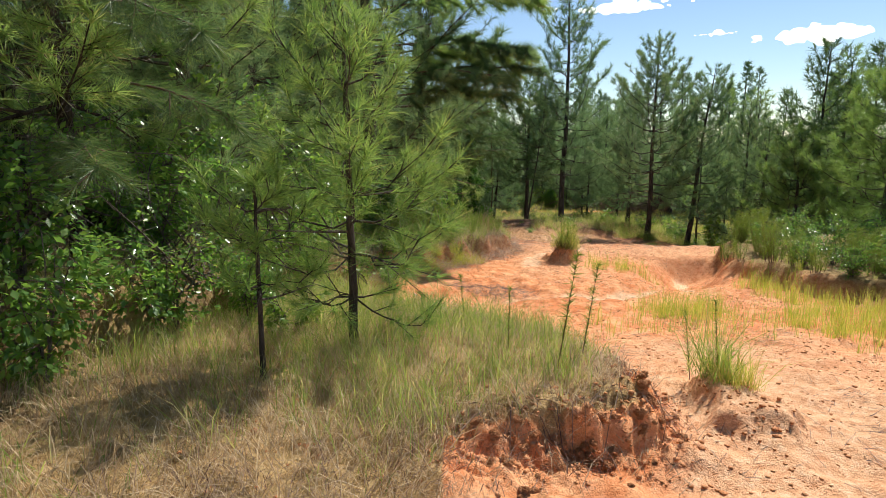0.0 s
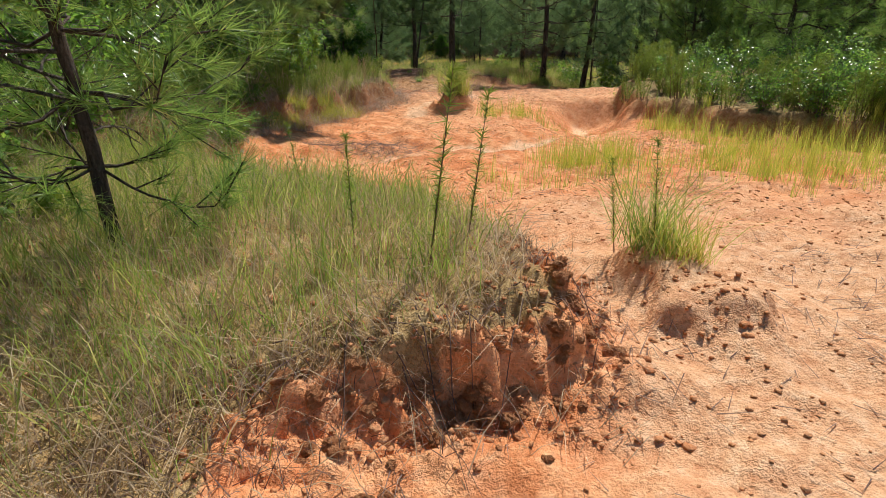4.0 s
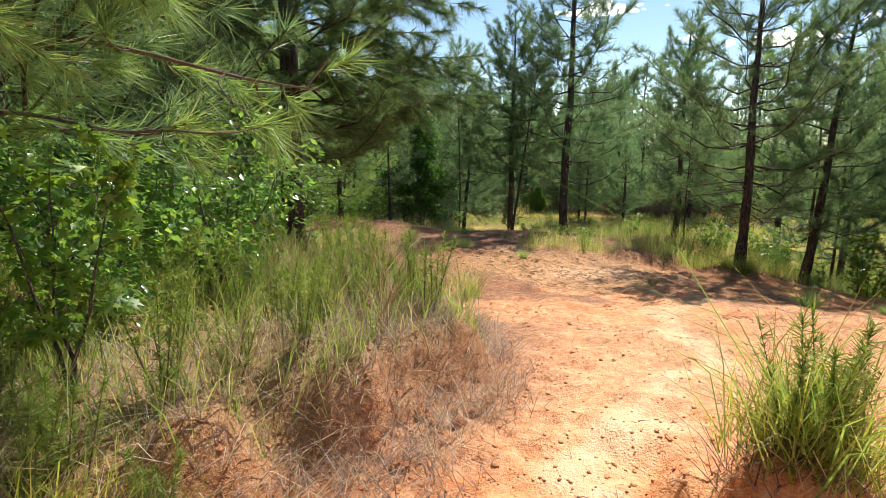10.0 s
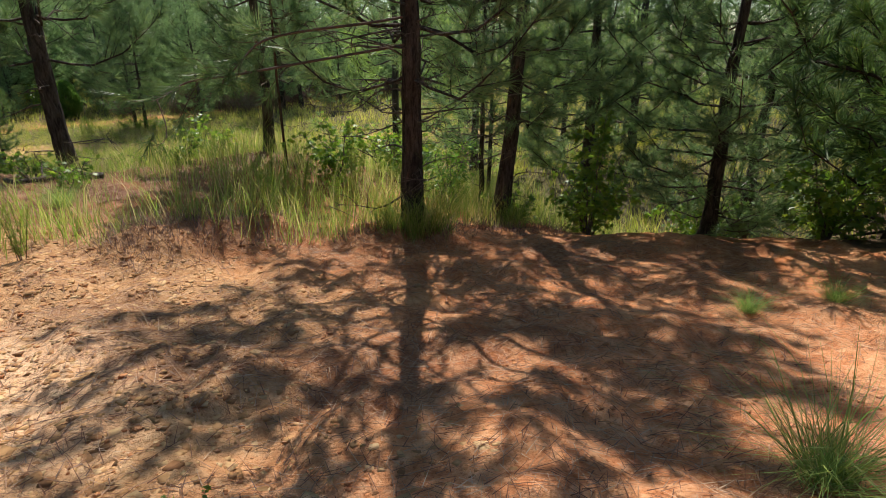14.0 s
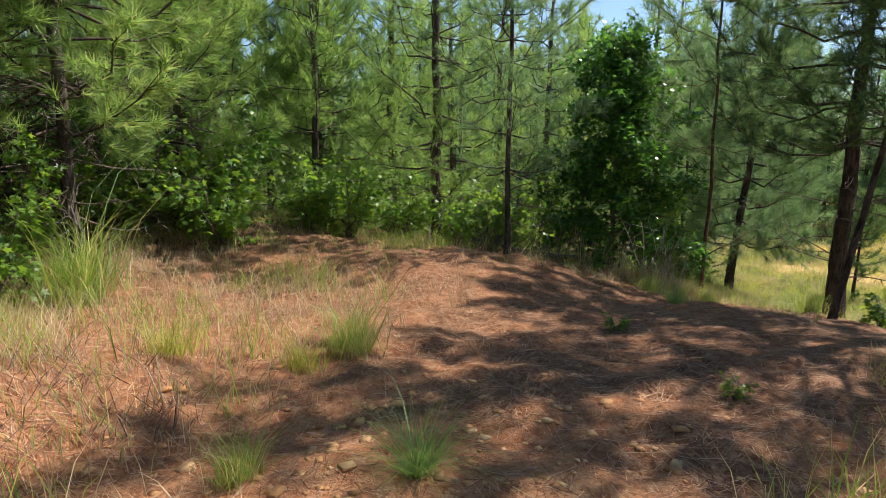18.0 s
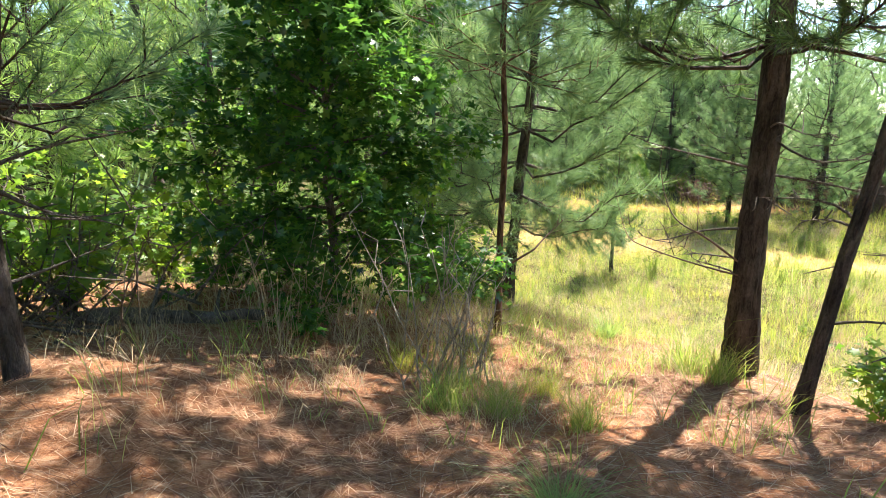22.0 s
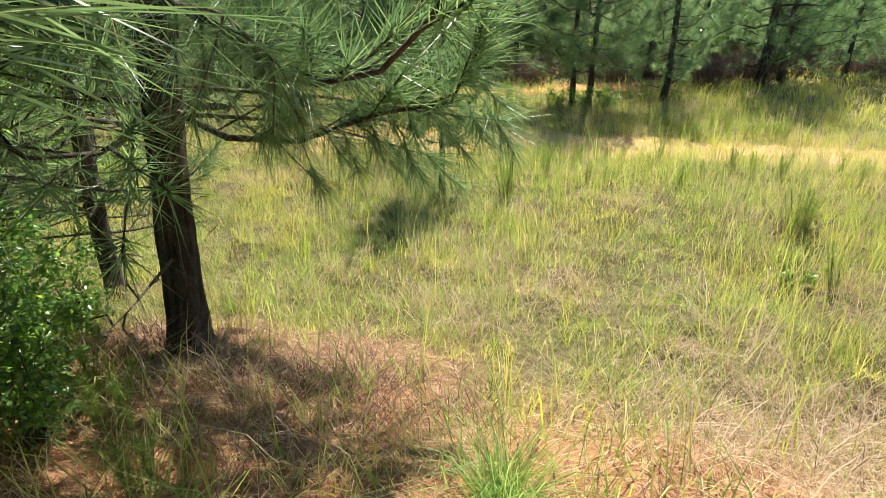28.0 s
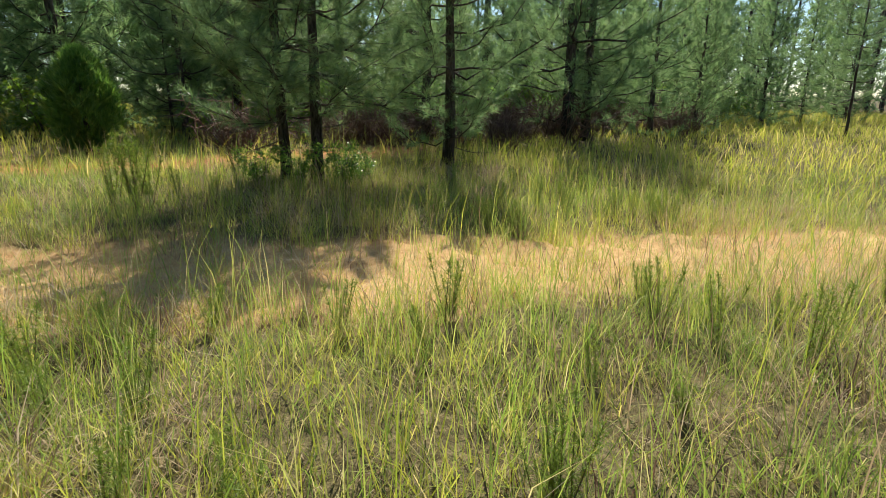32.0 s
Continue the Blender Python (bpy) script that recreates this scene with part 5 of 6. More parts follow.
tongue_grass = lambda x, y: rim(x, y, 0.38) * inside(x, y, TONGUE, 0.1) * (0.35 + 0.65 * ease(-0.4, 0.4, lattice(x, y, 0.7, 41))) * ease(1.6, 3.2, y + 0.3 * x) * ease(-3.5, -1, x)
lawn("grass", "green grass on the grassy tongue", "grass", 5200, (-3.5, 1.5, 1.5, 6.3), tongue_grass, 9, 0.05, 0.20, 0.6, 0.004, 101)
lawn("dry_grass", "short dry grass and stubble", "straw", 9500, (-5, -0.5, 1.4, 6.0), lambda x, y: rim(x, y) * inside(x, y, TONGUE, 0.1) * 0.8, 10, 0.06, 0.12, 1.1, 0.004, 102)
lawn("grass", "low green grass between the saplings", "grass", 4500, (-6, -0.5, 1.3, 6.0), lambda x, y: rim(x, y, 0.3) * inside(x, y, TONGUE, 0.1) * ease(-0.6, 0.5, lattice(x, y, 0.9, 42)) * 0.7, 9, 0.06, 0.14, 0.8, 0.005, 103)
shelf_d = lambda x, y: inside(x, y, SHELF, 0.1) * ease(-4.0, -2.5, x)
lawn("grass", "tall green grass along the bank", "grass", 8000, (-3, 5.0, 1.7, 17.5), lambda x, y: shelf_d(x, y) * (0.3 + 0.7 * ease(9.8, 11.2, y)) * (0.3 + 0.7 * ease(-0.4, 0.4, lattice(x, y, 0.8, 43))), 11, 0.06, 0.24, 0.6, 0.005, 104)
lawn("dry_grass", "grey dead grass hanging on the bank", "dead_grey", 9500, (-3, 5.2, 1.8, 15.5), lambda x, y: ease(0.75, 0.15, along(x, y, SHELF)[0]), 8, 0.07, 0.13, 1.8, 0.0042, 105)
lawn("dry_grass", "dead roots and stubble on the broken bank", "rust", 2600, (-1.5, 1.2, 1.5, 5.5), lambda x, y: ease(0.30, 0.05, along(x, y, TONGUE)[0]) * 0.7 + 0.6 * ease(0.7, 0.2, along(x, y, TONGUE)[0]) * ease(0.5, -0.2, x), 8, 0.05, 0.09, 1.8, 0.0035, 106)
lawn("dry_grass", "brown dead weeds draped over the bank", "straw", 5600, (-3, 5.2, 1.8, 15.5), lambda x, y: ease(0.8, 0.2, along(x, y, SHELF)[0]) * 0.8, 8, 0.08, 0.15, 1.5, 0.004, 118)
lawn("dry_grass", "dry blades bent over the edge of the tongue", "straw", 2600, (-2.5, 0.8, 1.6, 5.5), lambda x, y: (0.3 + 0.7 * rim(x, y)) * np.maximum(ease(0.45, 0.1, along(x, y, TONGUE)[0]), 0.8 * ease(0.9, 0.3, along(x, y, TONGUE)[0]) * ease(0.5, -0.2, x)) * 0.9, 9, 0.06, 0.13, 1.4, 0.004, 119)
lawn("dry_grass", "dead blades hanging round the tussock", "rust", 260, (2.0, 10.4, 3.0, 11.5), lambda x, y: ease(0.36, 0.2, np.hypot(x - 2.47, y - 10.95)), 9, 0.04, 0.16, 1.7, 0.005, 124)
pool = lambda x, y: np.maximum.reduce([ease(0.75, 0.3, np.hypot(x - 2.9, (y - 6.5) * 0.8)), ease(0.8, 0.3, np.hypot((x - 3.35) * 0.8, (y - 10.3) * 1.6)),
                                       ease(1.0, 0.4, along(x, y, [(4.2, 5.6), (5.2, 6.2), (6.5, 6.0)])[0]), ease(0.5, 0.2, along(x, y, [(4.9, 7.4), (5.0, 8.6)])[0]),
                                       0.25 * ease(1.1, 0.3, np.hypot(x - 2.3, y - 5.7))])
lawn("grass", "yellow-green grass in the damp hollows", "grass_yellow", 5200, (1, 4, 7.6, 12), pool, 12, 0.04, 0.21, 0.25, 0.004, 107)
east_d = lambda x, y: inside(x, y, EASTBANK[::-1], 0.15)
lawn("grass", "rough green grass on the far bank", "grass", 5200, (4.9, 4, 14, 16), lambda x, y: east_d(x, y) * (0.12 + 0.7 * ease(0.9, 1.8, along(x, y, EASTBANK)[0])), 10, 0.06, 0.17, 0.7, 0.006, 108)
lawn("dry_grass", "sparse dead grass on the clay", "straw", 2400, (-0.5, 6.5, 7, 20), lambda x, y: 0.5 * ease(0.1, 0.6, lattice(x, y, 1.1, 44)) * (1 - shelf_d(x, y)), 6, 0.06, 0.07, 1.4, 0.003, 109)
ridge = lambda x, y: np.maximum.reduce([ease(0.5, 0.2, along(x, y, [(3.6, 21.6), (5.3, 20.6), (7.1, 19.9), (8.6, 20.0)])[0]), 0.8 * ease(0, 1.2, y - 20.6 + 0.3 * (x - 5)) * ease(5.2, 6.6, x + 0.2 * (y - 24)) * ease(28, 26, y)])
lawn("grass", "tall green grass along the ridge", "grass", 4600, (3.4, 19, 13, 28.5), ridge, 11, 0.07, 0.34, 0.45, 0.006, 110)
verge = lambda x, y: ease(19.5, 21, y) * ease(30.5, 29, y) * ease(1.4, 2.6, track_gap(x, y)) * ease(-6, -4, x) * ease(8, 6, x) * (0.15 + 0.85 * ease(-0.2, 0.5, lattice(x, y, 1.0, 45)))
lawn("grass", "thin green grass at the edge of the straw", "grass", 4200, (-6, 19, 8, 31), verge, 10, 0.07, 0.24, 0.6, 0.005, 111)
lawn("dry_grass", "dry blond grass at the edge of the straw", "straw", 3000, (-6, 18.5, 8, 31), lambda x, y: np.maximum(verge(x, y) * 0.8, 0.5 * ease(2.6, 1.6, np.hypot(x + 0.6, y - 22.6))), 10, 0.06, 0.22, 0.7, 0.004, 112)
glade = lambda x, y: ease(5.2, 4.6, x) * ease(0.2, 1.2, x) * ease(26.2, 27.4, y + 0.4 * (x - 2.5)) * ease(31.5, 30.5, y) * ease(-0.3, 0.5, lattice(x, y, 0.6, 48))
lawn("grass", "green grass coming up through the straw", "grass", 1400, (0, 26, 5, 32), glade, 9, 0.05, 0.20, 0.8, 0.005, 120)
lawn("dry_grass", "dry grass in the straw", "straw", 2200, (0, 26, 5, 32), lambda x, y: 0.8 * ease(5, 4, x) * ease(26.5, 27.6, y) * ease(-0.4, 0.3, lattice(x, y, 0.5, 49)), 10, 0.06, 0.16, 1.1, 0.004, 121)
lawn("dry_grass", "pale bent grass at the edge of the straw", "straw", 1800, (-4.5, 20.5, 1.5, 25.5), lambda x, y: 0.8 * ease(1.4, 0.2, x + 0.25 * (y - 22)) * ease(-0.4, 0.4, lattice(x, y, 0.7, 50)), 10, 0.06, 0.17, 0.9, 0.004, 122)
patch = lambda x, y: np.maximum(ease(1.1, 0.5, np.hypot(x - 3.4, y - 31.4)), 0.7 * ease(1.2, 0.5, np.hypot(x - 5.5, y - 30.3)))
field_near = lambda x, y: field(x, y) * (1 - 0.75 * patch(x, y)) * ease(12, 5, track_gap(x, y)) * (1 - 0.7 * ease(1.0, 0.4, along(x, y, SANDSTRIP)[0]))
lawn("grass", "green field grass", "grass", 25000, (0, 28.5, 18, 44), lambda x, y: field_near(x, y) * (0.12 + 0.88 * ease(-0.35, 0.35, lattice(x, y, 0.9, 46) + 0.5 * lattice(x, y, 0.3, 68))), 13, 0.045, 0.165, 0.9, 0.0042, 113)
lawn("grass", "yellow-green field grass", "grass_yellow", 15000, (0, 28.5, 18, 44), lambda x, y: field_near(x, y) * (0.1 + 0.9 * ease(0.3, -0.4, lattice(x, y, 0.9, 46) + 0.5 * lattice(x, y, 0.35, 69))), 13, 0.045, 0.165, 0.9, 0.0042, 114)
lawn("dry_grass", "dry bent field grass", "straw", 12500, (0, 28.0, 16, 42), lambda x, y: field_near(x, y) * (0.1 + 0.9 * ease(0.0, 0.5, lattice(x, y, 0.7, 47) + 0.4 * lattice(x, y, 0.25, 70))), 12, 0.06, 0.14, 1.5, 0.0036, 115)
lawn("dry_grass", "pale matted grass in the field", "straw", 9000, (3, 29, 14, 40), lambda x, y: field_near(x, y) * ease(0.25, 0.6, lattice(x, y, 0.55, 75) + 0.5 * lattice(x, y, 0.2, 76)), 12, 0.05, 0.2, 1.3, 0.0045, 131)
lawn("grass", "tall thin stems standing over the field grass", "grass_yellow", 9000, (3, 29, 15, 41), lambda x, y: field_near(x, y) * (0.15 + 0.85 * ease(0.0, 0.5, lattice(x, y, 0.8, 77))), 3, 0.04, 0.36, 0.35, 0.0045, 132)
lawn("dry_grass", "brown dead stems in the field grass", "rust", 3200, (3, 29, 16, 42), lambda x, y: field_near(x, y) * ease(0.0, 0.5, lattice(x, y, 0.6, 71)), 7, 0.05, 0.24, 0.5, 0.004, 130)
lawn("grass", "distant field grass", "grass_yellow", 27000, (3, 16, 46, 62), lambda x, y: field(x, y) * ease(6, 10, track_gap(x, y)) * (1 - red_band(x, y)), 6, 0.12, 0.26, 0.6, 0.016, 116)
lawn("grass", "tall seeded grass stalks in the field", "grass", 2600, (3, 31, 18, 44), lambda x, y: field_near(x, y) * 0.8 * clear(x, y), 5, 0.05, 0.38, 0.25, 0.0042, 117)
lawn("dry_grass", "upright blond stems in the field", "straw", 4600, (3, 30, 18, 44), lambda x, y: field_near(x, y) * clear(x, y) * ease(-0.2, 0.4, lattice(x, y, 1.6, 58)), 4, 0.05, 0.32, 0.22, 0.004, 125)
lawn("dry_grass", "matted pale straw in the field", "straw", 1500, (4, 29, 7.5, 32), lambda x, y: ease(1.3, 0.5, np.hypot(x - 5.5, y - 30.3)), 10, 0.08, 0.14, 1.6, 0.005, 126)
lawn("dry_grass", "dark dead grass along the crest of the ridge", "rust", 900, (4.8, 19, 9.4, 20.8), lambda x, y: ease(0.4, 0.15, along(x, y, [(5.3, 20.1), (6.3, 20.2), (7.2, 19.35), (8.0, 19.5), (9.2, 19.4)])[0]), 9, 0.06, 0.12, 1.5, 0.0038, 132)
lawn("dry_grass", "dead grass hanging over the small mound", "rust", 320, (4.8, 19.5, 6.8, 20.8), lambda x, y: ease(0.45, 0.2, along(x, y, [(5.3, 20.1), (6.3, 20.3)])[0]), 9, 0.06, 0.12, 1.5, 0.004, 127)

lawn("dry_grass", "red-brown dead grass round the foot of the pine", "rust", 1500, (2.2, 30, 4.6, 32.3), lambda x, y: ease(1.0, 0.5, np.hypot(x - 3.4, y - 31.1)) * ease(-0.5, 0.3, lattice(x, y, 0.4, 73)), 8, 0.06, 0.13, 1.3, 0.0036, 131)
left_bank = lambda x, y: ease(0.9, 0.3, x) * ease(-3, -1.5, x) * ease(15.6, 16.6, y) * ease(22.4, 21.2, y)
lawn("grass", "rough grass on the straw bank under the pine", "grass", 1500, (-3, 15, 1.2, 22.5), lambda x, y: left_bank(x, y) * ease(-0.2, 0.5, lattice(x, y, 0.8, 65)), 10, 0.06, 0.22, 0.8, 0.005, 128)
lawn("dry_grass", "dead grass hanging over the straw bank", "rust", 1300, (-2, 15, 1.4, 22.5), lambda x, y: ease(1.3, 0.7, x) * ease(-0.5, 0.3, x) * ease(15.6, 16.6, y) * ease(22.4, 21.2, y), 9, 0.07, 0.15, 1.4, 0.005, 129)


def build_litter():
    gen = np.random.default_rng(130)

    def lay(name, label, n, box, density, size, width, material):
        x, y = strew(n, box, density, gen)
        k = len(x)
        a = gen.random(k) * 6.28
        d = np.stack([np.cos(a), np.sin(a)], 1) * (size * gen.uniform(0.5, 1.2, k))[:, None]
        p = np.stack([x, y, height(x, y) + 0.006], 1)
        q = np.stack([x + d[:, 0], y + d[:, 1], height(x + d[:, 0], y + d[:, 1]) + 0.008 + 0.02 * gen.random(k)], 1)
        s = unit(np.stack([-d[:, 1], d[:, 0], 0.4 * np.abs(d[:, 0])], 1)) * width / 2
        g = Geo()
        g.add(np.stack([p - s, p + s, q], 1).reshape(-1, 3), np.arange(3 * k).reshape(-1, 3))
        return tagged(new(name, g.mesh(name, MAT[material])), label, "litter", kind="stuff")

    straw = lambda x, y: masks(x, y)["straw"]
    lay("pine_straw", "fallen brown pine needles", 460000, (-5, 15, 9, 32.4), straw, 0.16, 0.0034, "litter")
    lay("pine_straw", "dry pine needles and stems on the clay", 52000, (-2, 1.5, 9, 20), lambda x, y: 0.12 + 0.6 * ease(0.1, 0.7, lattice(x, y, 0.9, 51)) , 0.12, 0.004, "rust")
    lay("pine_straw", "dry needles on the ridge", 46000, (1, 13, 9.5, 21), lambda x, y: 0.25 + 0.6 * ease(-0.2, 0.5, lattice(x, y, 0.8, 52)), 0.12, 0.0042, "litter")
    lay("pine_straw", "dark litter washed together on the clay", 6500, (-0.2, 7.6, 1.8, 9.2), lambda x, y: ease(0.75, 0.3, np.hypot((x - 0.7) * 0.8, (y - 8.3) * 1.6)), 0.11, 0.006, "rust")
    lay("pine_straw", "long dry stems on the clay", 1500, (0.8, 1.5, 4.5, 5.5), lambda x, y: ease(0.0, 0.5, lattice(x, y, 0.5, 59)), 0.26, 0.004, "rust")


build_litter()


def build_stones():
    gen = np.random.default_rng(140)
    block = np.array([(-1, -1, -.6), (1, -1, -.6), (1, 1, -.6), (-1, 1, -.6), (-1, -1, .6), (1, -1, .6), (1, 1, .6), (-1, 1, .6)], float) * 0.5
    faces = np.array([(0, 2, 1), (0, 3, 2), (4, 5, 6), (4, 6, 7), (0, 1, 5), (0, 5, 4), (1, 2, 6), (1, 6, 5), (2, 3, 7), (2, 7, 6), (3, 0, 4), (3, 4, 7)])

    def scatter(name, label, n, box, density, size, bury, material="stone", flat=0.38):
        x, y = strew(n, box, density, gen)
        k = len(x)
        s = size * np.minimum(gen.lognormal(0, 0.45, k), 2.4)
        v = block[None] * s[:, None, None] * gen.uniform(0.55, 1.25, (k, 8, 3)) * np.array([1, 0.75, flat])
        a = gen.random(k) * 6.28
        c, n_ = np.cos(a)[:, None], np.sin(a)[:, None]
        w = np.stack([v[..., 0] * c - v[..., 1] * n_, v[..., 0] * n_ + v[..., 1] * c, v[..., 2]], -1)
        w += np.stack([x, y, height(x, y) + s * bury], 1)[:, None]
        f = (faces[None] + (np.arange(k) * 8)[:, None, None]).reshape(-1, 3)
        return tagged(new(name, mesh_from(name, w.reshape(-1, 3), f, MAT[material])), label, "gravel", kind="stuff")

    scatter("gravel", "loose ochre stones on the bend", 42000, (1.5, 12.5, 8, 21), lambda x, y: ease(2.7, 1.2, np.hypot(x - 3.7, (y - 19.1) * 0.9) + 0.5 * lattice(x, y, 0.6, 61)), 0.026, -0.06, flat=0.28)
    scatter("gravel", "larger ochre stones on the bend", 140, (1.5, 13, 8, 21), lambda x, y: ease(2.2, 0.8, np.hypot(x - 3.7, (y - 19.2) * 0.9)), 0.05, 0.0)
    scatter("gravel", "flat brown stones in the straw", 1500, (0.3, 19.2, 5, 23.2), lambda x, y: ease(2.2, 1.0, np.hypot(x - 2.4, y - 21.0) + 0.4 * lattice(x, y, 0.6, 63)), 0.034, 0.05)
    scatter("rubble", "crumbled red soil on the face of the bank", 2600, (-0.4, 2.1, 1.7, 3.7), lambda x, y: ease(0.34, 0.1, along(x, y, TONGUE[3:7])[0]), 0.014, 0.1, "clay", 0.7)
    scatter("rubble", "crumbled soil round the tuft", 420, (1.5, 2.7, 2.3, 3.9), lambda x, y: ease(0.36, 0.15, along(x, y, [(1.9, 3.5), (1.87, 3.1)])[0]), 0.014, 0.1, "clay", 0.7)
    scatter("crumbs", "fine crumbs of clay on the track", 17000, (-1.0, 3.4, 5.2, 13), lambda x, y: 0.2 + 0.8 * ease(-0.1, 0.5, lattice(x, y, 0.5, 72)), 0.009, 0.1, "clay", 0.7)
    scatter("crumbs", "crumbs of clay on the track", 30000, (-1.2, 2, 7, 20), lambda x, y: 0.25 + 0.5 * ease(0, 0.6, lattice(x, y, 0.7, 62)), 0.013, 0.1, "clay", 0.6)


build_stones()


# ---- weeds ----
def feather_weed(name, seed, tall, stems, material="weed"):
    gen = np.random.default_rng(seed)
    root = new(name)
    for k in range(stems):
        wood, leaf = Geo(), Geo()
        a = gen.random() * 6.28
        h = tall * gen.uniform(0.6, 1.05)
        s = np.linspace(0, 1, 6)[:, None]
        pts = np.array([math.cos(a), math.sin(a), 0]) * s * h * gen.uniform(0.05, 0.35) + np.array([0, 0, h]) * s + gen.normal(size=3) * [0.05, 0.05, 0]
        pts[:, 2] -= 0.02
        tube(wood, pts, 0.004 * (1.2 - s[:, 0]), 4, 0, gen)
        n = int(110 * h)
        u = gen.uniform(0.15, 1, n)
        b = np.stack([np.interp(u, s[:, 0], pts[:, c]) for c in range(3)], 1)
        w = unit(gen.normal(size=(n, 3)) * [1, 1, 0.3] + [[0, 0, 0.9]])
        needles(leaf, b, w, 0.075, 3, 0.005, gen, 0.5, 0.1)
        part("stem", two_mesh("stem", wood, leaf, "rust", material), root)
    return root


def tuft_grass(name, seed, tall, count, wide, material, lean=0.8, width=0.006):
    gen = np.random.default_rng(seed)
    g = Geo()
    p = gen.normal(size=(count, 3)) * wide
    p[:, 2] = -0.02
    blades(g, p, tall * gen.gamma(7.0, 1 / 7.0, count), lean, width, gen)
    return new(name, g.mesh(name, MAT[material]))


def pine_seedling(name, seed):
    """A seedling that still looks like grass: a few bunches of long needles on a short stem."""
    gen = np.random.default_rng(seed)
    root = new(name)
    wood = Geo()
    tube(wood, np.array([(0, 0, -0.03), (0.003, 0.002, 0.02), (0.0, 0.004, 0.06)]), np.array([0.008, 0.007, 0.004]), 6, 0.05, gen)
    part("stem", wood.mesh("stem", MAT["bark"], True), root)
    for k in range(5):
        tuft = tuft_grass("needle_tuft", seed + k, 0.30, 84, 0.04, "needle_bright", 1.5, 0.004)
        tuft.parent = root
    return root


def dead_stalks(name, seed, tall, stems):
    gen = np.random.default_rng(seed)
    root = new(name)
    for k in range(stems):
        g = Geo()
        a, h = gen.random() * 6.28, tall * gen.uniform(0.5, 1.0)
        s = np.linspace(0, 1, 6)[:, None]
        pts = np.array([math.cos(a), math.sin(a), 0]) * s ** 1.5 * h * gen.uniform(0.1, 0.6) + np.array([0, 0, h]) * s * 0.95 + gen.normal(size=3) * [0.12, 0.12, 0]
        pts[:, 2] -= 0.03
        tube(g, pts, 0.0055 * (1.1 - 0.8 * s[:, 0]), 4, 0, gen)
        for q in range(1, 5):
            e = pts[q] + gen.normal(size=3) * [0.1, 0.1, 0.06] + [0, 0, 0.05]
            tube(g, [pts[q], (pts[q] + e) / 2, e], [0.003, 0.002, 0.001], 3, 0, gen)
        part("stalk", g.mesh("stalk", MAT["straw"]), root)
    return root


def bare_stems(name, seed, tall, stems):
    """Stout dead weed stems, kinked and forked, bleached pale."""
    gen = np.random.default_rng(seed)
    root = new(name)
    for k in range(stems):
        g = Geo()
        a, h = gen.random() * 6.28, tall * gen.uniform(0.55, 1.0)
        s = np.linspace(0, 1, 9)[:, None]
        lean = np.array([math.cos(a), math.sin(a), 0]) * h * gen.uniform(0.1, 0.5)
        pts = lean * s + np.array([0, 0, h]) * s + gen.normal(size=3) * [0.09, 0.09, 0]
        pts[1:] += np.cumsum(gen.normal(size=(8, 3)) * [0.011, 0.011, 0.003], 0)
        pts[:, 2] -= 0.03
        tube(g, pts, 0.0042 * (1.1 - 0.75 * s[:, 0]), 6, 0.06, gen)
        for q in gen.integers(3, 9, 3):
            w = gen.normal(size=3) * [1, 1, 0.3] + [0, 0, 0.9]
            e = pts[q] + unit(w) * gen.uniform(0.06, 0.2)
            tube(g, [pts[q], (pts[q] + e) / 2 + gen.normal(size=3) * 0.012, e], [0.0026, 0.0022, 0.0012], 5, 0, gen)
        part("stem", g.mesh("stem", MAT["pale_stem"], True), root)
    return root


def dead_brush(name, seed, tall, stems):
    gen = np.random.default_rng(seed)
    g = Geo()
    for k in range(stems):
        a, h = gen.random() * 6.28, tall * gen.uniform(0.5, 1.0)
        s = np.linspace(0, 1, 5)[:, None]
        pts = np.array([math.cos(a), math.sin(a), 0]) * s * h * gen.uniform(0.2, 0.9) + np.array([0, 0, h]) * s + gen.normal(size=3) * [0.2, 0.2, 0]
        pts[:, 2] -= 0.03
        tube(g, pts, 0.012 * (1.1 - 0.8 * s[:, 0]), 3, 0, gen)
        for q in range(1, 5):
            for _ in range(2):
                tube(g, [pts[q], pts[q] + gen.normal(size=3) * [0.14, 0.14, 0.1] + [0, 0, 0.05]], [0.008, 0.003], 3, 0, gen)
    return new(name, g.mesh(name, MAT["rust"]))


WEEDS = {
    "feather": [feather_weed("feathery_weed", 71, 0.75, 7), feather_weed("feathery_weed", 72, 0.5, 9), feather_weed("tall_weed", 73, 1.0, 1)],
    "tuft": [tuft_grass("grass_tuft", 74, 0.42, 260, 0.09, "grass"), tuft_grass("grass_tuft", 75, 0.30, 220, 0.09, "grass_yellow")],
    "seedling": [pine_seedling("pine_seedling", 76)],
    "blond": [tuft_grass("dry_grass_clump", 79, 0.62, 60, 0.08, "straw", 0.7, 0.0042)],
    "bleached": [bare_stems("dead_weed", 190, 0.78, 5), bare_stems("dead_weed", 191, 0.6, 6)],
    "brush": [dead_brush("dead_brush", 80, 0.7, 34)],
    "stalk": [dead_stalks("dead_weed", 77, 0.95, 9), dead_stalks("dead_weed", 78, 0.6, 12)],
}
for group in WEEDS.values():
    for ob in group:
        ob.location = (0, 0, -500)
gen = np.random.default_rng(150)
FEATHER = "feathery yellow-green weed growing on the bank"
n = 0
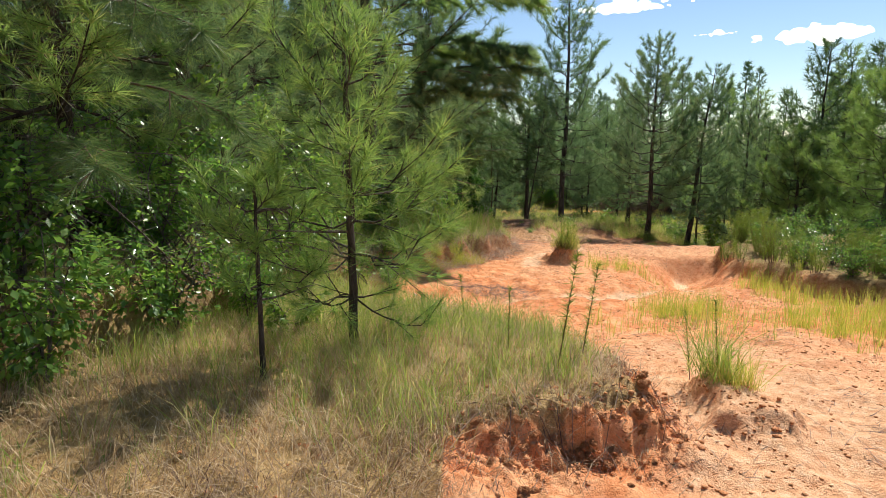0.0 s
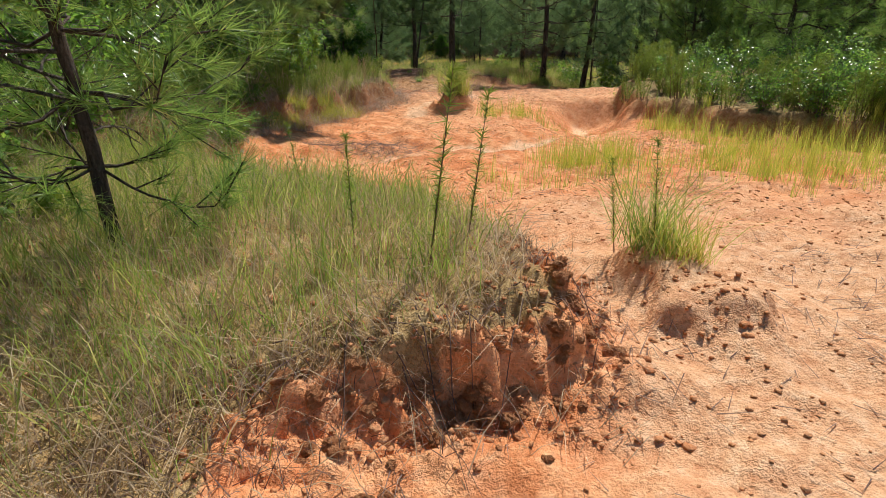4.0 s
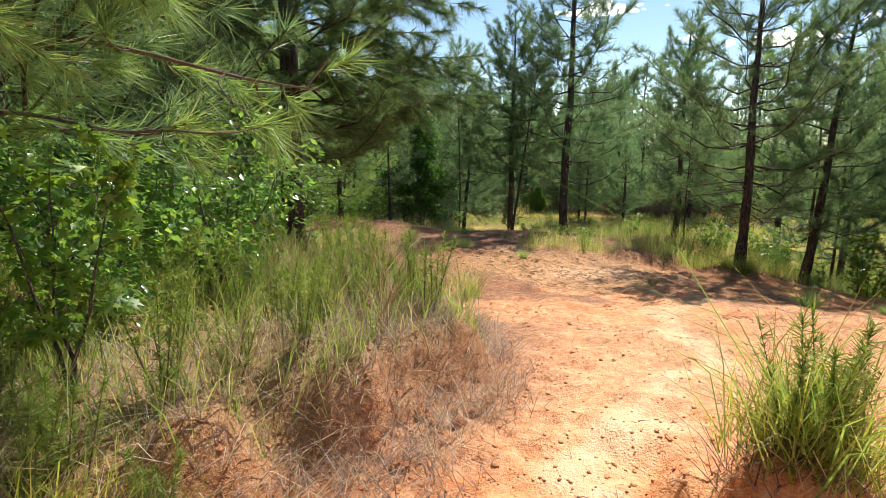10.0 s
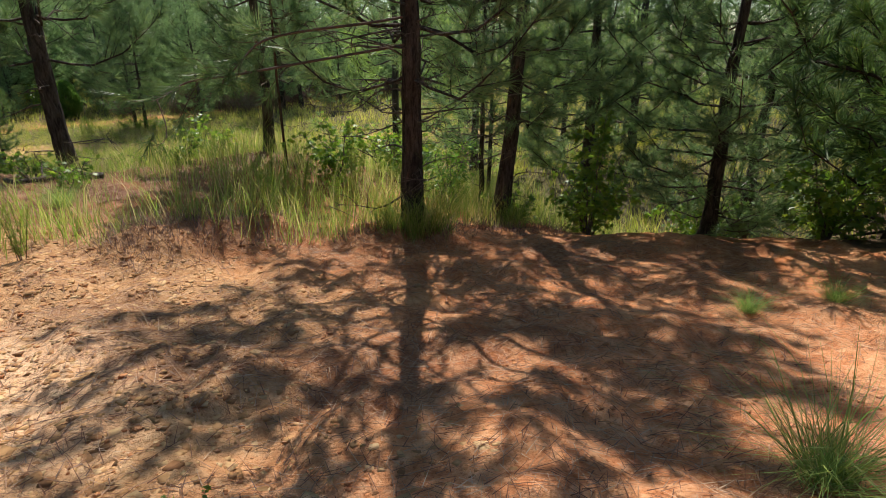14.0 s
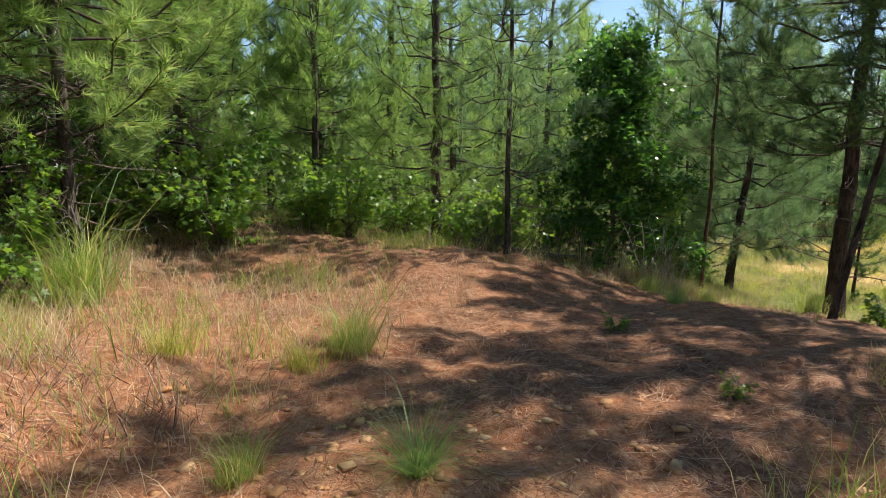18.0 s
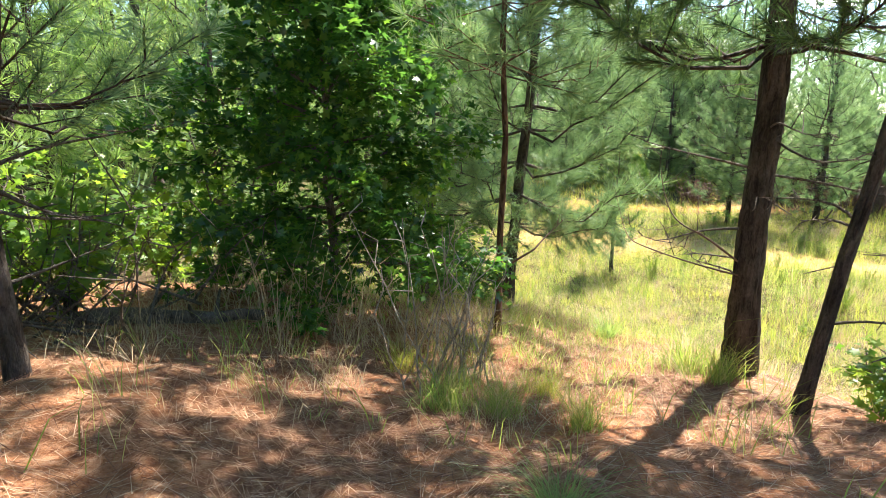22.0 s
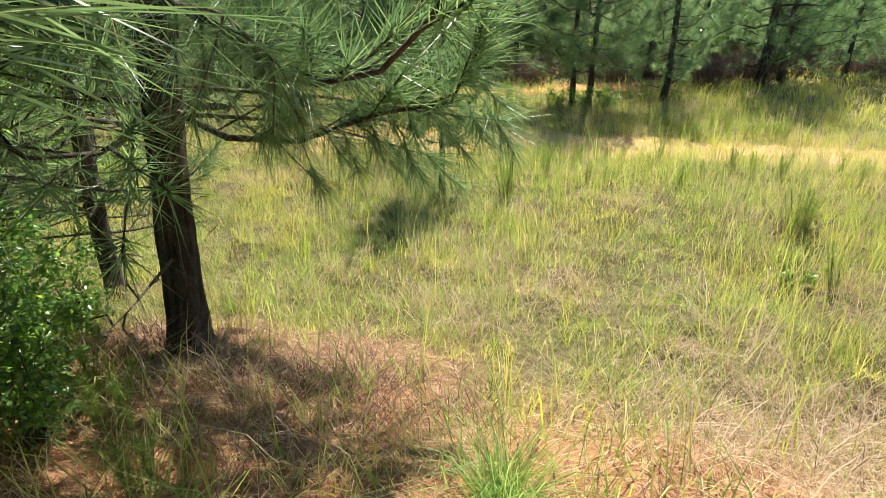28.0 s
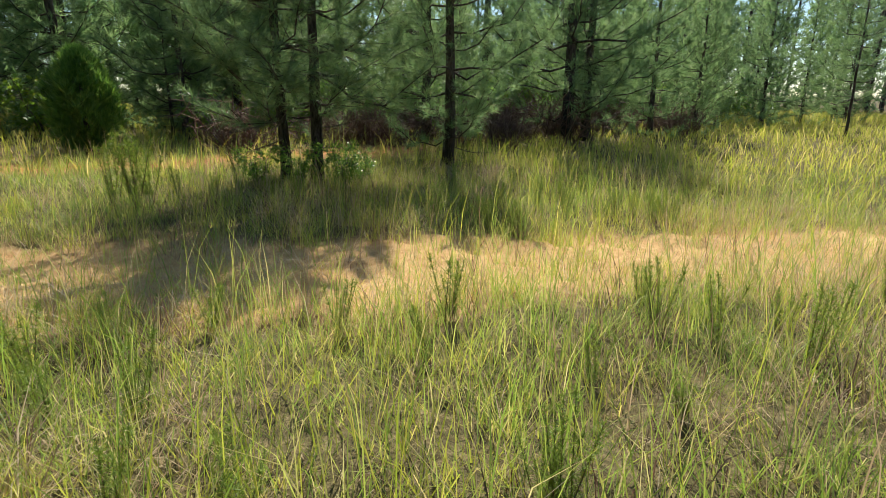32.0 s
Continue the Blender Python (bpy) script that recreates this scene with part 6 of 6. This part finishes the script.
while n < 70:   # the thicket on the right bank
    x, y = gen.uniform(5.2, 11), gen.uniform(5.0, 13)
    if float(east_d(x, y)) > 0.6 and along(x, y, EASTBANK)[0] < (0.7 if n < 40 else 1.9):
        plant(WEEDS, ("feather", n % 2), x, y, FEATHER, "weed", gen.uniform(0.7, 1.2), gen.random() * 360, group="weeds on the right bank")
        n += 1
n = 0
while n < 140:   # the thicket on the left bank
    x, y = gen.uniform(-2.5, 1.6), gen.uniform(6.0, 15.5)
    d = float(along(x, y, SHELF)[0])
    if float(inside(x, y, SHELF, 0.1)) > 0.6 and 0.03 < d < 1.4:
        if n % 4 == 3:
            plant(WEEDS, ("stalk", 1), x, y, "dead pale weed stalks among the green weeds", "dead weed", gen.uniform(0.6, 1.0), gen.random() * 360, group="dead weeds on the left bank")
        else:
            plant(WEEDS, ("feather", n % 2), x, y, FEATHER, "weed", gen.uniform(0.5, 1.0), gen.random() * 360, group="weeds on the left bank")
        n += 1
slope = np.array([(-1.5, 6.6), (-1.1, 8.0), (-0.65, 9.3), (-0.1, 10.3), (0.5, 11.1)])
for k in range(14):   # weeds on the lip of the left bank
    i = k % 4
    x, y = slope[i] + (slope[i + 1] - slope[i]) * gen.random() + np.array([0.12, -0.08]) * gen.uniform(-1.5, 0.6)
    plant(WEEDS, ("feather", 1), x, y, FEATHER, "weed", gen.uniform(0.45, 0.8), gen.random() * 360, group="weeds on the left bank")
for k in range(34):   # low growth over the slope of the left bank
    i = k % 4
    x, y = slope[i] + (slope[i + 1] - slope[i]) * gen.random() + np.array([0.12, -0.08]) * gen.uniform(-1.0, 3.2)
    if k % 2 and y < 9.5:
        plant(BUSHES, ("dark", k % 4 // 2), x, y, "low dark green leafy growth on the bank", "bush", gen.uniform(0.16, 0.3), gen.random() * 360, dz=-0.03)
    else:
        plant(WEEDS, ("tuft", k % 4 // 2), x, y, "tuft of rough grass hanging on the bank", "grass tuft", gen.uniform(0.45, 0.8), gen.random() * 360, dz=-0.02)
for x, y, s in ((0.75, 3.35, 1.05), (0.95, 3.6, 0.9), (0.45, 3.5, 0.7), (1.85, 3.55, 0.75), (1.75, 3.75, 0.7), (0.2, 4.4, 0.6), (-0.4, 4.6, 0.5)):
    plant(WEEDS, ("feather", 2), x, y, "single tall feathery weed with yellow-green tip", "weed", s, x * 200)
for x, y, s, i in ((1.85, 3.6, 0.8, 0), (1.95, 3.45, 0.7, 1), (2.45, 10.93, 1.0, 0), (2.55, 10.9, 0.95, 1), (2.4, 11.0, 0.9, 1), (1.0, 22.4, 0.9, 0), (0.2, 21.6, 0.8, 1), (1.6, 20.9, 0.5, 0),
                   (2.5, 27.3, 0.6, 0), (2.9, 27.1, 0.5, 0), (2.8, 27.7, 0.5, 1), (1.9, 28.0, 0.6, 1), (4.05, 28.05, 0.6, 0), (2.2, 27.2, 0.6, 0), (7.08, 19.28, 0.8, 0), (7.32, 19.3, 0.9, 0), (6.95, 19.45, 0.7, 0), (8.7, 19.65, 0.8, 0), (-1.9, 22.25, 1.6, 0), (-1.75, 22.1, 1.4, 0), (4.02, 28.5, 0.85, 0), (1.8, 16.0, 0.9, 0), (0.9, 22.0, 0.7, 1)):
    plant(WEEDS, ("tuft", i), x, y, "tuft of long green grass blades", "grass tuft", s, x * 90)
for x, y, s in ((2.44, 10.97, 1.0), (2.54, 11.0, 0.8)):
    plant(WEEDS, ("feather", 1), x, y, "feathery weed on the clay tussock", "weed", s, x * 150)
for x, y, s in ((6.1, 16.0, 0.9), (3.2, 19.9, 0.6), (7.9, 16.9, 0.5), (8.6, 16.6, 0.6), (2.2, 21.3, 0.75), (5.0, 22.0, 0.8), (2.6, 26.2, 0.6), (3.9, 30.2, 0.8)):
    plant(WEEDS, ("seedling", 0), x, y, "grass-like bright green pine seedling on bare clay", "seedling", s, x * 70)
for x, y, s, i in ((1.2, 28.4, 1.0, 0), (2.0, 28.6, 0.8, 1), (0.4, 12.8, 0.8, 0), (0.0, 13.6, 0.8, 0), (8.3, 33.0, 0.8, 1), (0.6, 28.6, 1.0, 0)):
    plant(WEEDS, ("stalk", i), x, y, "dead blond weed stalks standing in the grass", "dead weed", s, x * 110)
for x, y, s, i, tip in ((1.95, 27.7, 1.5, 0, 0), (2.12, 27.78, 1.45, 0, 3), (2.28, 27.82, 1.35, 1, 0), (2.02, 27.92, 1.6, 1, 0), (2.4, 28.0, 0.9, 1, 0), (7.95, 33.25, 0.8, 1, 65), (8.2, 33.1, 0.7, 0, 70)):
    plant(WEEDS, ("bleached", i), x, y, "bleached bare stems of a dead weed", "dead weed", s, x * 210, tip=tip)
for x, y, s in ((8.4, 39.95, 1.1), (8.25, 40.1, 0.9), (8.55, 40.05, 1.0), (6.1, 35.0, 0.8), (6.25, 35.2, 0.85)):
    plant(WEEDS, ("feather", 0), x, y, "pale green bushy weed in the field", "weed", s, x * 130)
for x, y, s in ((8.35, 33.0, 1.05), (8.5, 33.2, 0.9), (2.8, 30.8, 0.55), (2.65, 31.05, 0.6), (2.9, 30.55, 0.5), (2.5, 31.3, 0.6)):
    plant(WEEDS, ("feather", 1), x, y, "tall feathery green weed in the field", "weed", s, 40)
for x, y, s, i in ((4.5, 20.35, 0.6, 0), (6.7, 20.95, 1.0, 1), (7.1, 21.3, 0.9, 0), (6.9, 21.6, 1.0, 1), (7.5, 21.1, 0.9, 1), (7.9, 21.5, 1.0, 0)):
    plant(WEEDS, ("feather", i), x, y, "feathery green weed on the crest of the ridge", "weed", s, x * 80)
for x, y, s in ((1.1, 27.9, 1.0), (1.5, 28.3, 1.1), (1.9, 28.5, 1.0), (2.2, 28.2, 0.9)):
    plant(WEEDS, ("blond", 0), x, y, "clump of tall blond dead grass", "grass tuft", s, x * 120)
for k in range(34):   # dead brush at the feet of the far pines
    x, y = gen.uniform(10.5, 26), gen.uniform(42, 45)
    plant(WEEDS, ("brush", 0), x, y, "purple-brown dead brush below the far pines", "brush", gen.uniform(0.8, 1.4), gen.random() * 360, group="brush below the far pines")
for k in range(36):   # young growth before the far stand
    x, y = gen.uniform(3, 36), gen.uniform(45.6, 48)
    if k % 3:
        plant(PINES, ("edge", k % 2), x, y, "small green pine before the far stand", "tree", gen.uniform(0.3, 0.55), gen.random() * 360, group="small pines before the far stand")
    else:
        plant(BUSHES, ("light", 0), x, y, "light green shrub before the far stand", "shrub", gen.uniform(0.9, 1.5), gen.random() * 360, group="shrubs before the far stand")
n = 0
while n < 85:   # field weeds, thickest before the bare strip
    x, y = (gen.uniform(3.5, 15), gen.uniform(31, 42)) if n < 45 else (gen.uniform(7.0, 13.0), gen.uniform(34.6, 38.2))
    if float(field(x, y)) > 0.8 and float(track_gap(x, y)) > 0.8 and float(along(x, y, SANDSTRIP)[0]) > 0.9:
        plant(WEEDS, ("feather", n % 3 // 2), x, y, "feathery green weed in the field grass", "weed", gen.uniform(0.35, 0.62), gen.random() * 360, group="weeds in the field")
        n += 1


# ---- clods on the broken bank ----
def clod_mesh(seed):
    gen = np.random.default_rng(seed)
    bm = bmesh.new()
    bmesh.ops.create_icosphere(bm, subdivisions=3, radius=1.0)
    off = gen.normal(size=3) * 9
    for v in bm.verts:
        q = Vector(v.co) * 1.1 + Vector(off)
        v.co *= 0.8 + 0.45 * noise.noise(q) + 0.28 * noise.noise(q * 2.7) + 0.13 * noise.noise(q * 6.5)
        v.co.z *= 0.7
    me = bpy.data.meshes.new("clay_clod")
    bm.to_mesh(me)
    bm.free()
    me.materials.append(MAT["clay"])
    return me


CLODS = [clod_mesh(s) for s in (1, 2, 3, 4)]
gen = np.random.default_rng(160)


def lay_clods(line, count, size, low, label):
    pts = np.array(line, float)
    for k in range(count):
        i = gen.integers(0, len(pts) - 1)
        p = pts[i] + (pts[i + 1] - pts[i]) * gen.random() + gen.normal(size=2) * 0.07
        ob = new("clay_clod", CLODS[k % 4])
        s = size * gen.uniform(0.6, 1.5)
        ob.matrix_basis = Matrix.Translation((p[0], p[1], float(height(p[0], p[1])) + low * s)) @ Euler(gen.uniform(-0.5, 0.5, 3) * [1, 1, 6]).to_matrix().to_4x4() @ Matrix.Scale(s, 4)
        tagged(ob, label, "clod", label + "s")


lay_clods([(0.2, 2.6), (0.7, 2.72), (1.1, 2.78), (1.28, 3.2)], 60, 0.030, 0.1, "rough orange lump of clay in the broken bank")
lay_clods([(-0.5, 1.95), (0.25, 2.38), (0.75, 2.5), (1.2, 2.72), (1.4, 3.1)], 18, 0.022, 0.1, "small orange clod of clay below the bank")
lay_clods([(-0.8, 8.4), (-0.2, 9.6), (0.7, 11.1), (1.6, 12.2)], 14, 0.045, 0.1, "small red clod of clay below the bank")


# ---- cedar in the field ----
def cedar(x, y, tall, wide):
    gen = np.random.default_rng(171)
    root = new("cedar_bush")
    wood, crown = Geo(), Geo()
    tube(wood, [(0, 0, -0.1), (0, 0, tall * 0.9)], [0.05, 0.01], 7, 0.05, gen)
    n = 1500
    u = gen.random(n)
    a = gen.random(n) * 6.28
    r = wide * np.sin(np.pi * np.clip(0.18 + 0.8 * u, 0, 1)) ** 0.7 * (0.45 + 0.55 * np.sqrt(gen.random(n))) * (0.85 + 0.15 * np.sin(5 * a + 9 * u))
    p = np.stack([r * np.cos(a), r * np.sin(a), 0.1 + u * (tall - 0.1)], 1)
    needles(crown, p, unit(np.stack([np.cos(a) * 0.5, np.sin(a) * 0.5, np.ones(n)], 1)), 0.16, 12, 0.016, gen, 0.55, 0.3)
    part("trunk", wood.mesh("trunk", MAT["bark"], True), root)
    part("crown", crown.mesh("crown", MAT["leaf"]), root)
    root.matrix_basis = at(x, y)
    tagged(root, "dense dark green cone-shaped cedar in the field", "bush")


cedar(8.6, 44.3, 1.5, 0.56)


# ---- pale stones at the foot of the left bank, and a fallen log ----
PALE = [me.copy() for me in CLODS]
for me in PALE:
    me.materials.clear()
    me.materials.append(MAT["pale_stone"])
gen = np.random.default_rng(180)
for k in range(13):
    x, y = -0.75 + gen.normal() * 0.3, 7.25 + gen.normal() * 0.2
    ob = new("pale_stone", PALE[k % 4])
    s = gen.uniform(0.012, 0.035)
    ob.matrix_basis = Matrix.Translation((x, y, float(height(x, y)) + 0.3 * s)) @ Euler(gen.uniform(-3, 3, 3)).to_matrix().to_4x4() @ Matrix.Scale(s, 4)
    tagged(ob, "small pale quartz stone on the clay", "stone", "pale stones below the bank")


def fallen_log(x, y, turn, long, radius):
    gen = np.random.default_rng(190)
    g = Geo()
    s = np.linspace(0, 1, 9)
    pts = np.stack([s * long, gen.normal(size=9) * 0.02, 0.02 * np.sin(6 * s)], 1)
    ends = np.array([[-0.004, 0, 0], [0.004, 0, 0]])
    tube(g, np.concatenate([pts[:1] + ends[:1], pts, pts[-1:] + ends[1:]]), np.concatenate([[0.002], radius * (1 - 0.4 * s), [0.002]]), 9, 0.06, gen)
    for q in (3, 5, 6):
        e = pts[q] + np.array([gen.normal() * 0.1, gen.choice([-1, 1]) * 0.2, 0.15])
        tube(g, [pts[q], (pts[q] + e) / 2, e], [radius * 0.3, radius * 0.25, radius * 0.1], 5, 0, gen)
    ob = new("fallen_log", g.mesh("fallen_log", MAT["twig"], True))
    ob.matrix_basis = at(x, y, radius * 0.8, turn)
    return tagged(ob, "weathered grey fallen log in the straw", "log")


fallen_log(-0.25, 27.95, 8, 1.2, 0.06)


def twig_tangle(x, y, seed, wide, tall, count):
    """Dead lower limbs in a tangle."""
    gen = np.random.default_rng(seed)
    g = Geo()
    for k in range(count):
        p = gen.normal(size=3) * [wide * 0.4, wide * 0.4, 0]
        a = gen.random() * 6.28
        long = gen.uniform(0.5, 1.1) * wide
        u = np.linspace(0, 1, 8)[:, None]
        rise = gen.uniform(0.1, 1.0) * tall
        line = p + np.array([math.cos(a), math.sin(a), 0]) * u * long + np.array([0, 0, rise]) * u + np.array([-math.sin(a), math.cos(a), 0.5]) * np.sin(u * 3) * 0.12 * gen.normal()
        tube(g, line, 0.010 * (1.15 - u[:, 0]), 4, 0, gen)
        for q in (2, 4, 5, 6, 7):
            e = line[q] + gen.normal(size=3) * 0.13
            tube(g, [line[q], (line[q] + e) / 2 + gen.normal(size=3) * 0.02, e], [0.005, 0.004, 0.002], 3, 0, gen)
    ob = new("brush_pile", g.mesh("brush_pile", MAT["twig"], True))
    ob.matrix_basis = at(x, y, 0.02)
    tagged(ob, "tangle of dead grey pine branches on the ground", "branches", kind="stuff")


twig_tangle(0.0, 27.4, 195, 0.8, 0.7, 26)
twig_tangle(-0.7, 27.9, 196, 0.8, 0.9, 26)
twig_tangle(-2.2, 4.6, 197, 0.8, 1.2, 30)
twig_tangle(8.5, 33.0, 198, 0.2, 0.14, 10)


def hanging_roots():
    gen = np.random.default_rng(198)
    g = Geo()
    pts = np.array(TONGUE[3:7], float)
    for k in range(34):
        i = gen.integers(0, 3)
        p = pts[i] + (pts[i + 1] - pts[i]) * gen.random() + np.array([0.0, 0.18]) + gen.normal(size=2) * 0.05
        w = gen.normal(size=2) * 0.6 + np.array([0.1, -0.8])
        u = np.linspace(0, 1, 6)
        q = p + u[:, None] * w * gen.uniform(0.1, 0.3)
        z = height(q[:, 0], q[:, 1]) + 0.015 + 0.03 * np.sin(u * 3.1)
        tube(g, np.column_stack([q, z]), 0.0026 * (1.2 - u), 4, 0, gen)
    tagged(new("roots", g.mesh("roots", MAT["rust"])), "thin dead roots hanging from the broken bank", "roots", kind="stuff")


hanging_roots()
fallen_log(5.55, 22.9, 150, 1.0, 0.04)

lawn("grass", "tall rank green grass in the middle of the field", "grass", 1300, (5.5, 32.5, 13, 38), lambda x, y: field(x, y) * clear(x, y) * ease(-0.3, 0.4, lattice(x, y, 0.9, 56)) * (1 - ease(0.9, 0.4, along(x, y, SANDSTRIP)[0])), 11, 0.05, 0.3, 0.45, 0.0045, 123)


# ---- clouds, far beyond the woods ----
def cloud(heading, lift, far, wide, seed):
    gen = np.random.default_rng(seed)
    bm = bmesh.new()
    for k in range(34):
        u = gen.normal()
        m = Matrix.Translation((u * wide * 0.33, gen.normal() * wide * 0.1, abs(gen.normal()) * wide * 0.07 * max(0.2, 1.2 - abs(u)))) @ Matrix.Diagonal((1.3, 1, 0.55, 1)) @ Matrix.Scale(wide * gen.uniform(0.03, 0.11) * max(0.35, 1.1 - 0.4 * abs(u)), 4)
        bmesh.ops.create_icosphere(bm, subdivisions=3, radius=1.0, matrix=m)
    for v in bm.verts:
        q = v.co / wide * 9
        v.co += Vector((noise.noise(q + Vector((seed, 0, 0))), noise.noise(q + Vector((0, seed, 9))), noise.noise(q + Vector((5, 0, seed))))) * wide * 0.035
    me = bpy.data.meshes.new("cloud")
    bm.to_mesh(me)
    bm.free()
    for p in me.polygons:
        p.use_smooth = True
    me.materials.append(MAT["cloud"])
    ob = new("cloud", me)
    a, e = radians(heading), radians(lift)
    ob.matrix_basis = Matrix.Translation((math.sin(a) * far, math.cos(a) * far, math.tan(e) * far)) @ Euler((0, 0, -a)).to_matrix().to_4x4()
    tagged(ob, "small white fair-weather cloud", "cloud", kind="structure")


for heading, lift, far, wide, seed in ((17, 11.6, 900, 105, 1), (32.5, 8.2, 900, 120, 2), (25, 9.0, 1000, 35, 3), (41, 9.5, 900, 90, 4), (-20, 14, 900, 120, 6)):
    cloud(heading, lift, far, wide, seed)
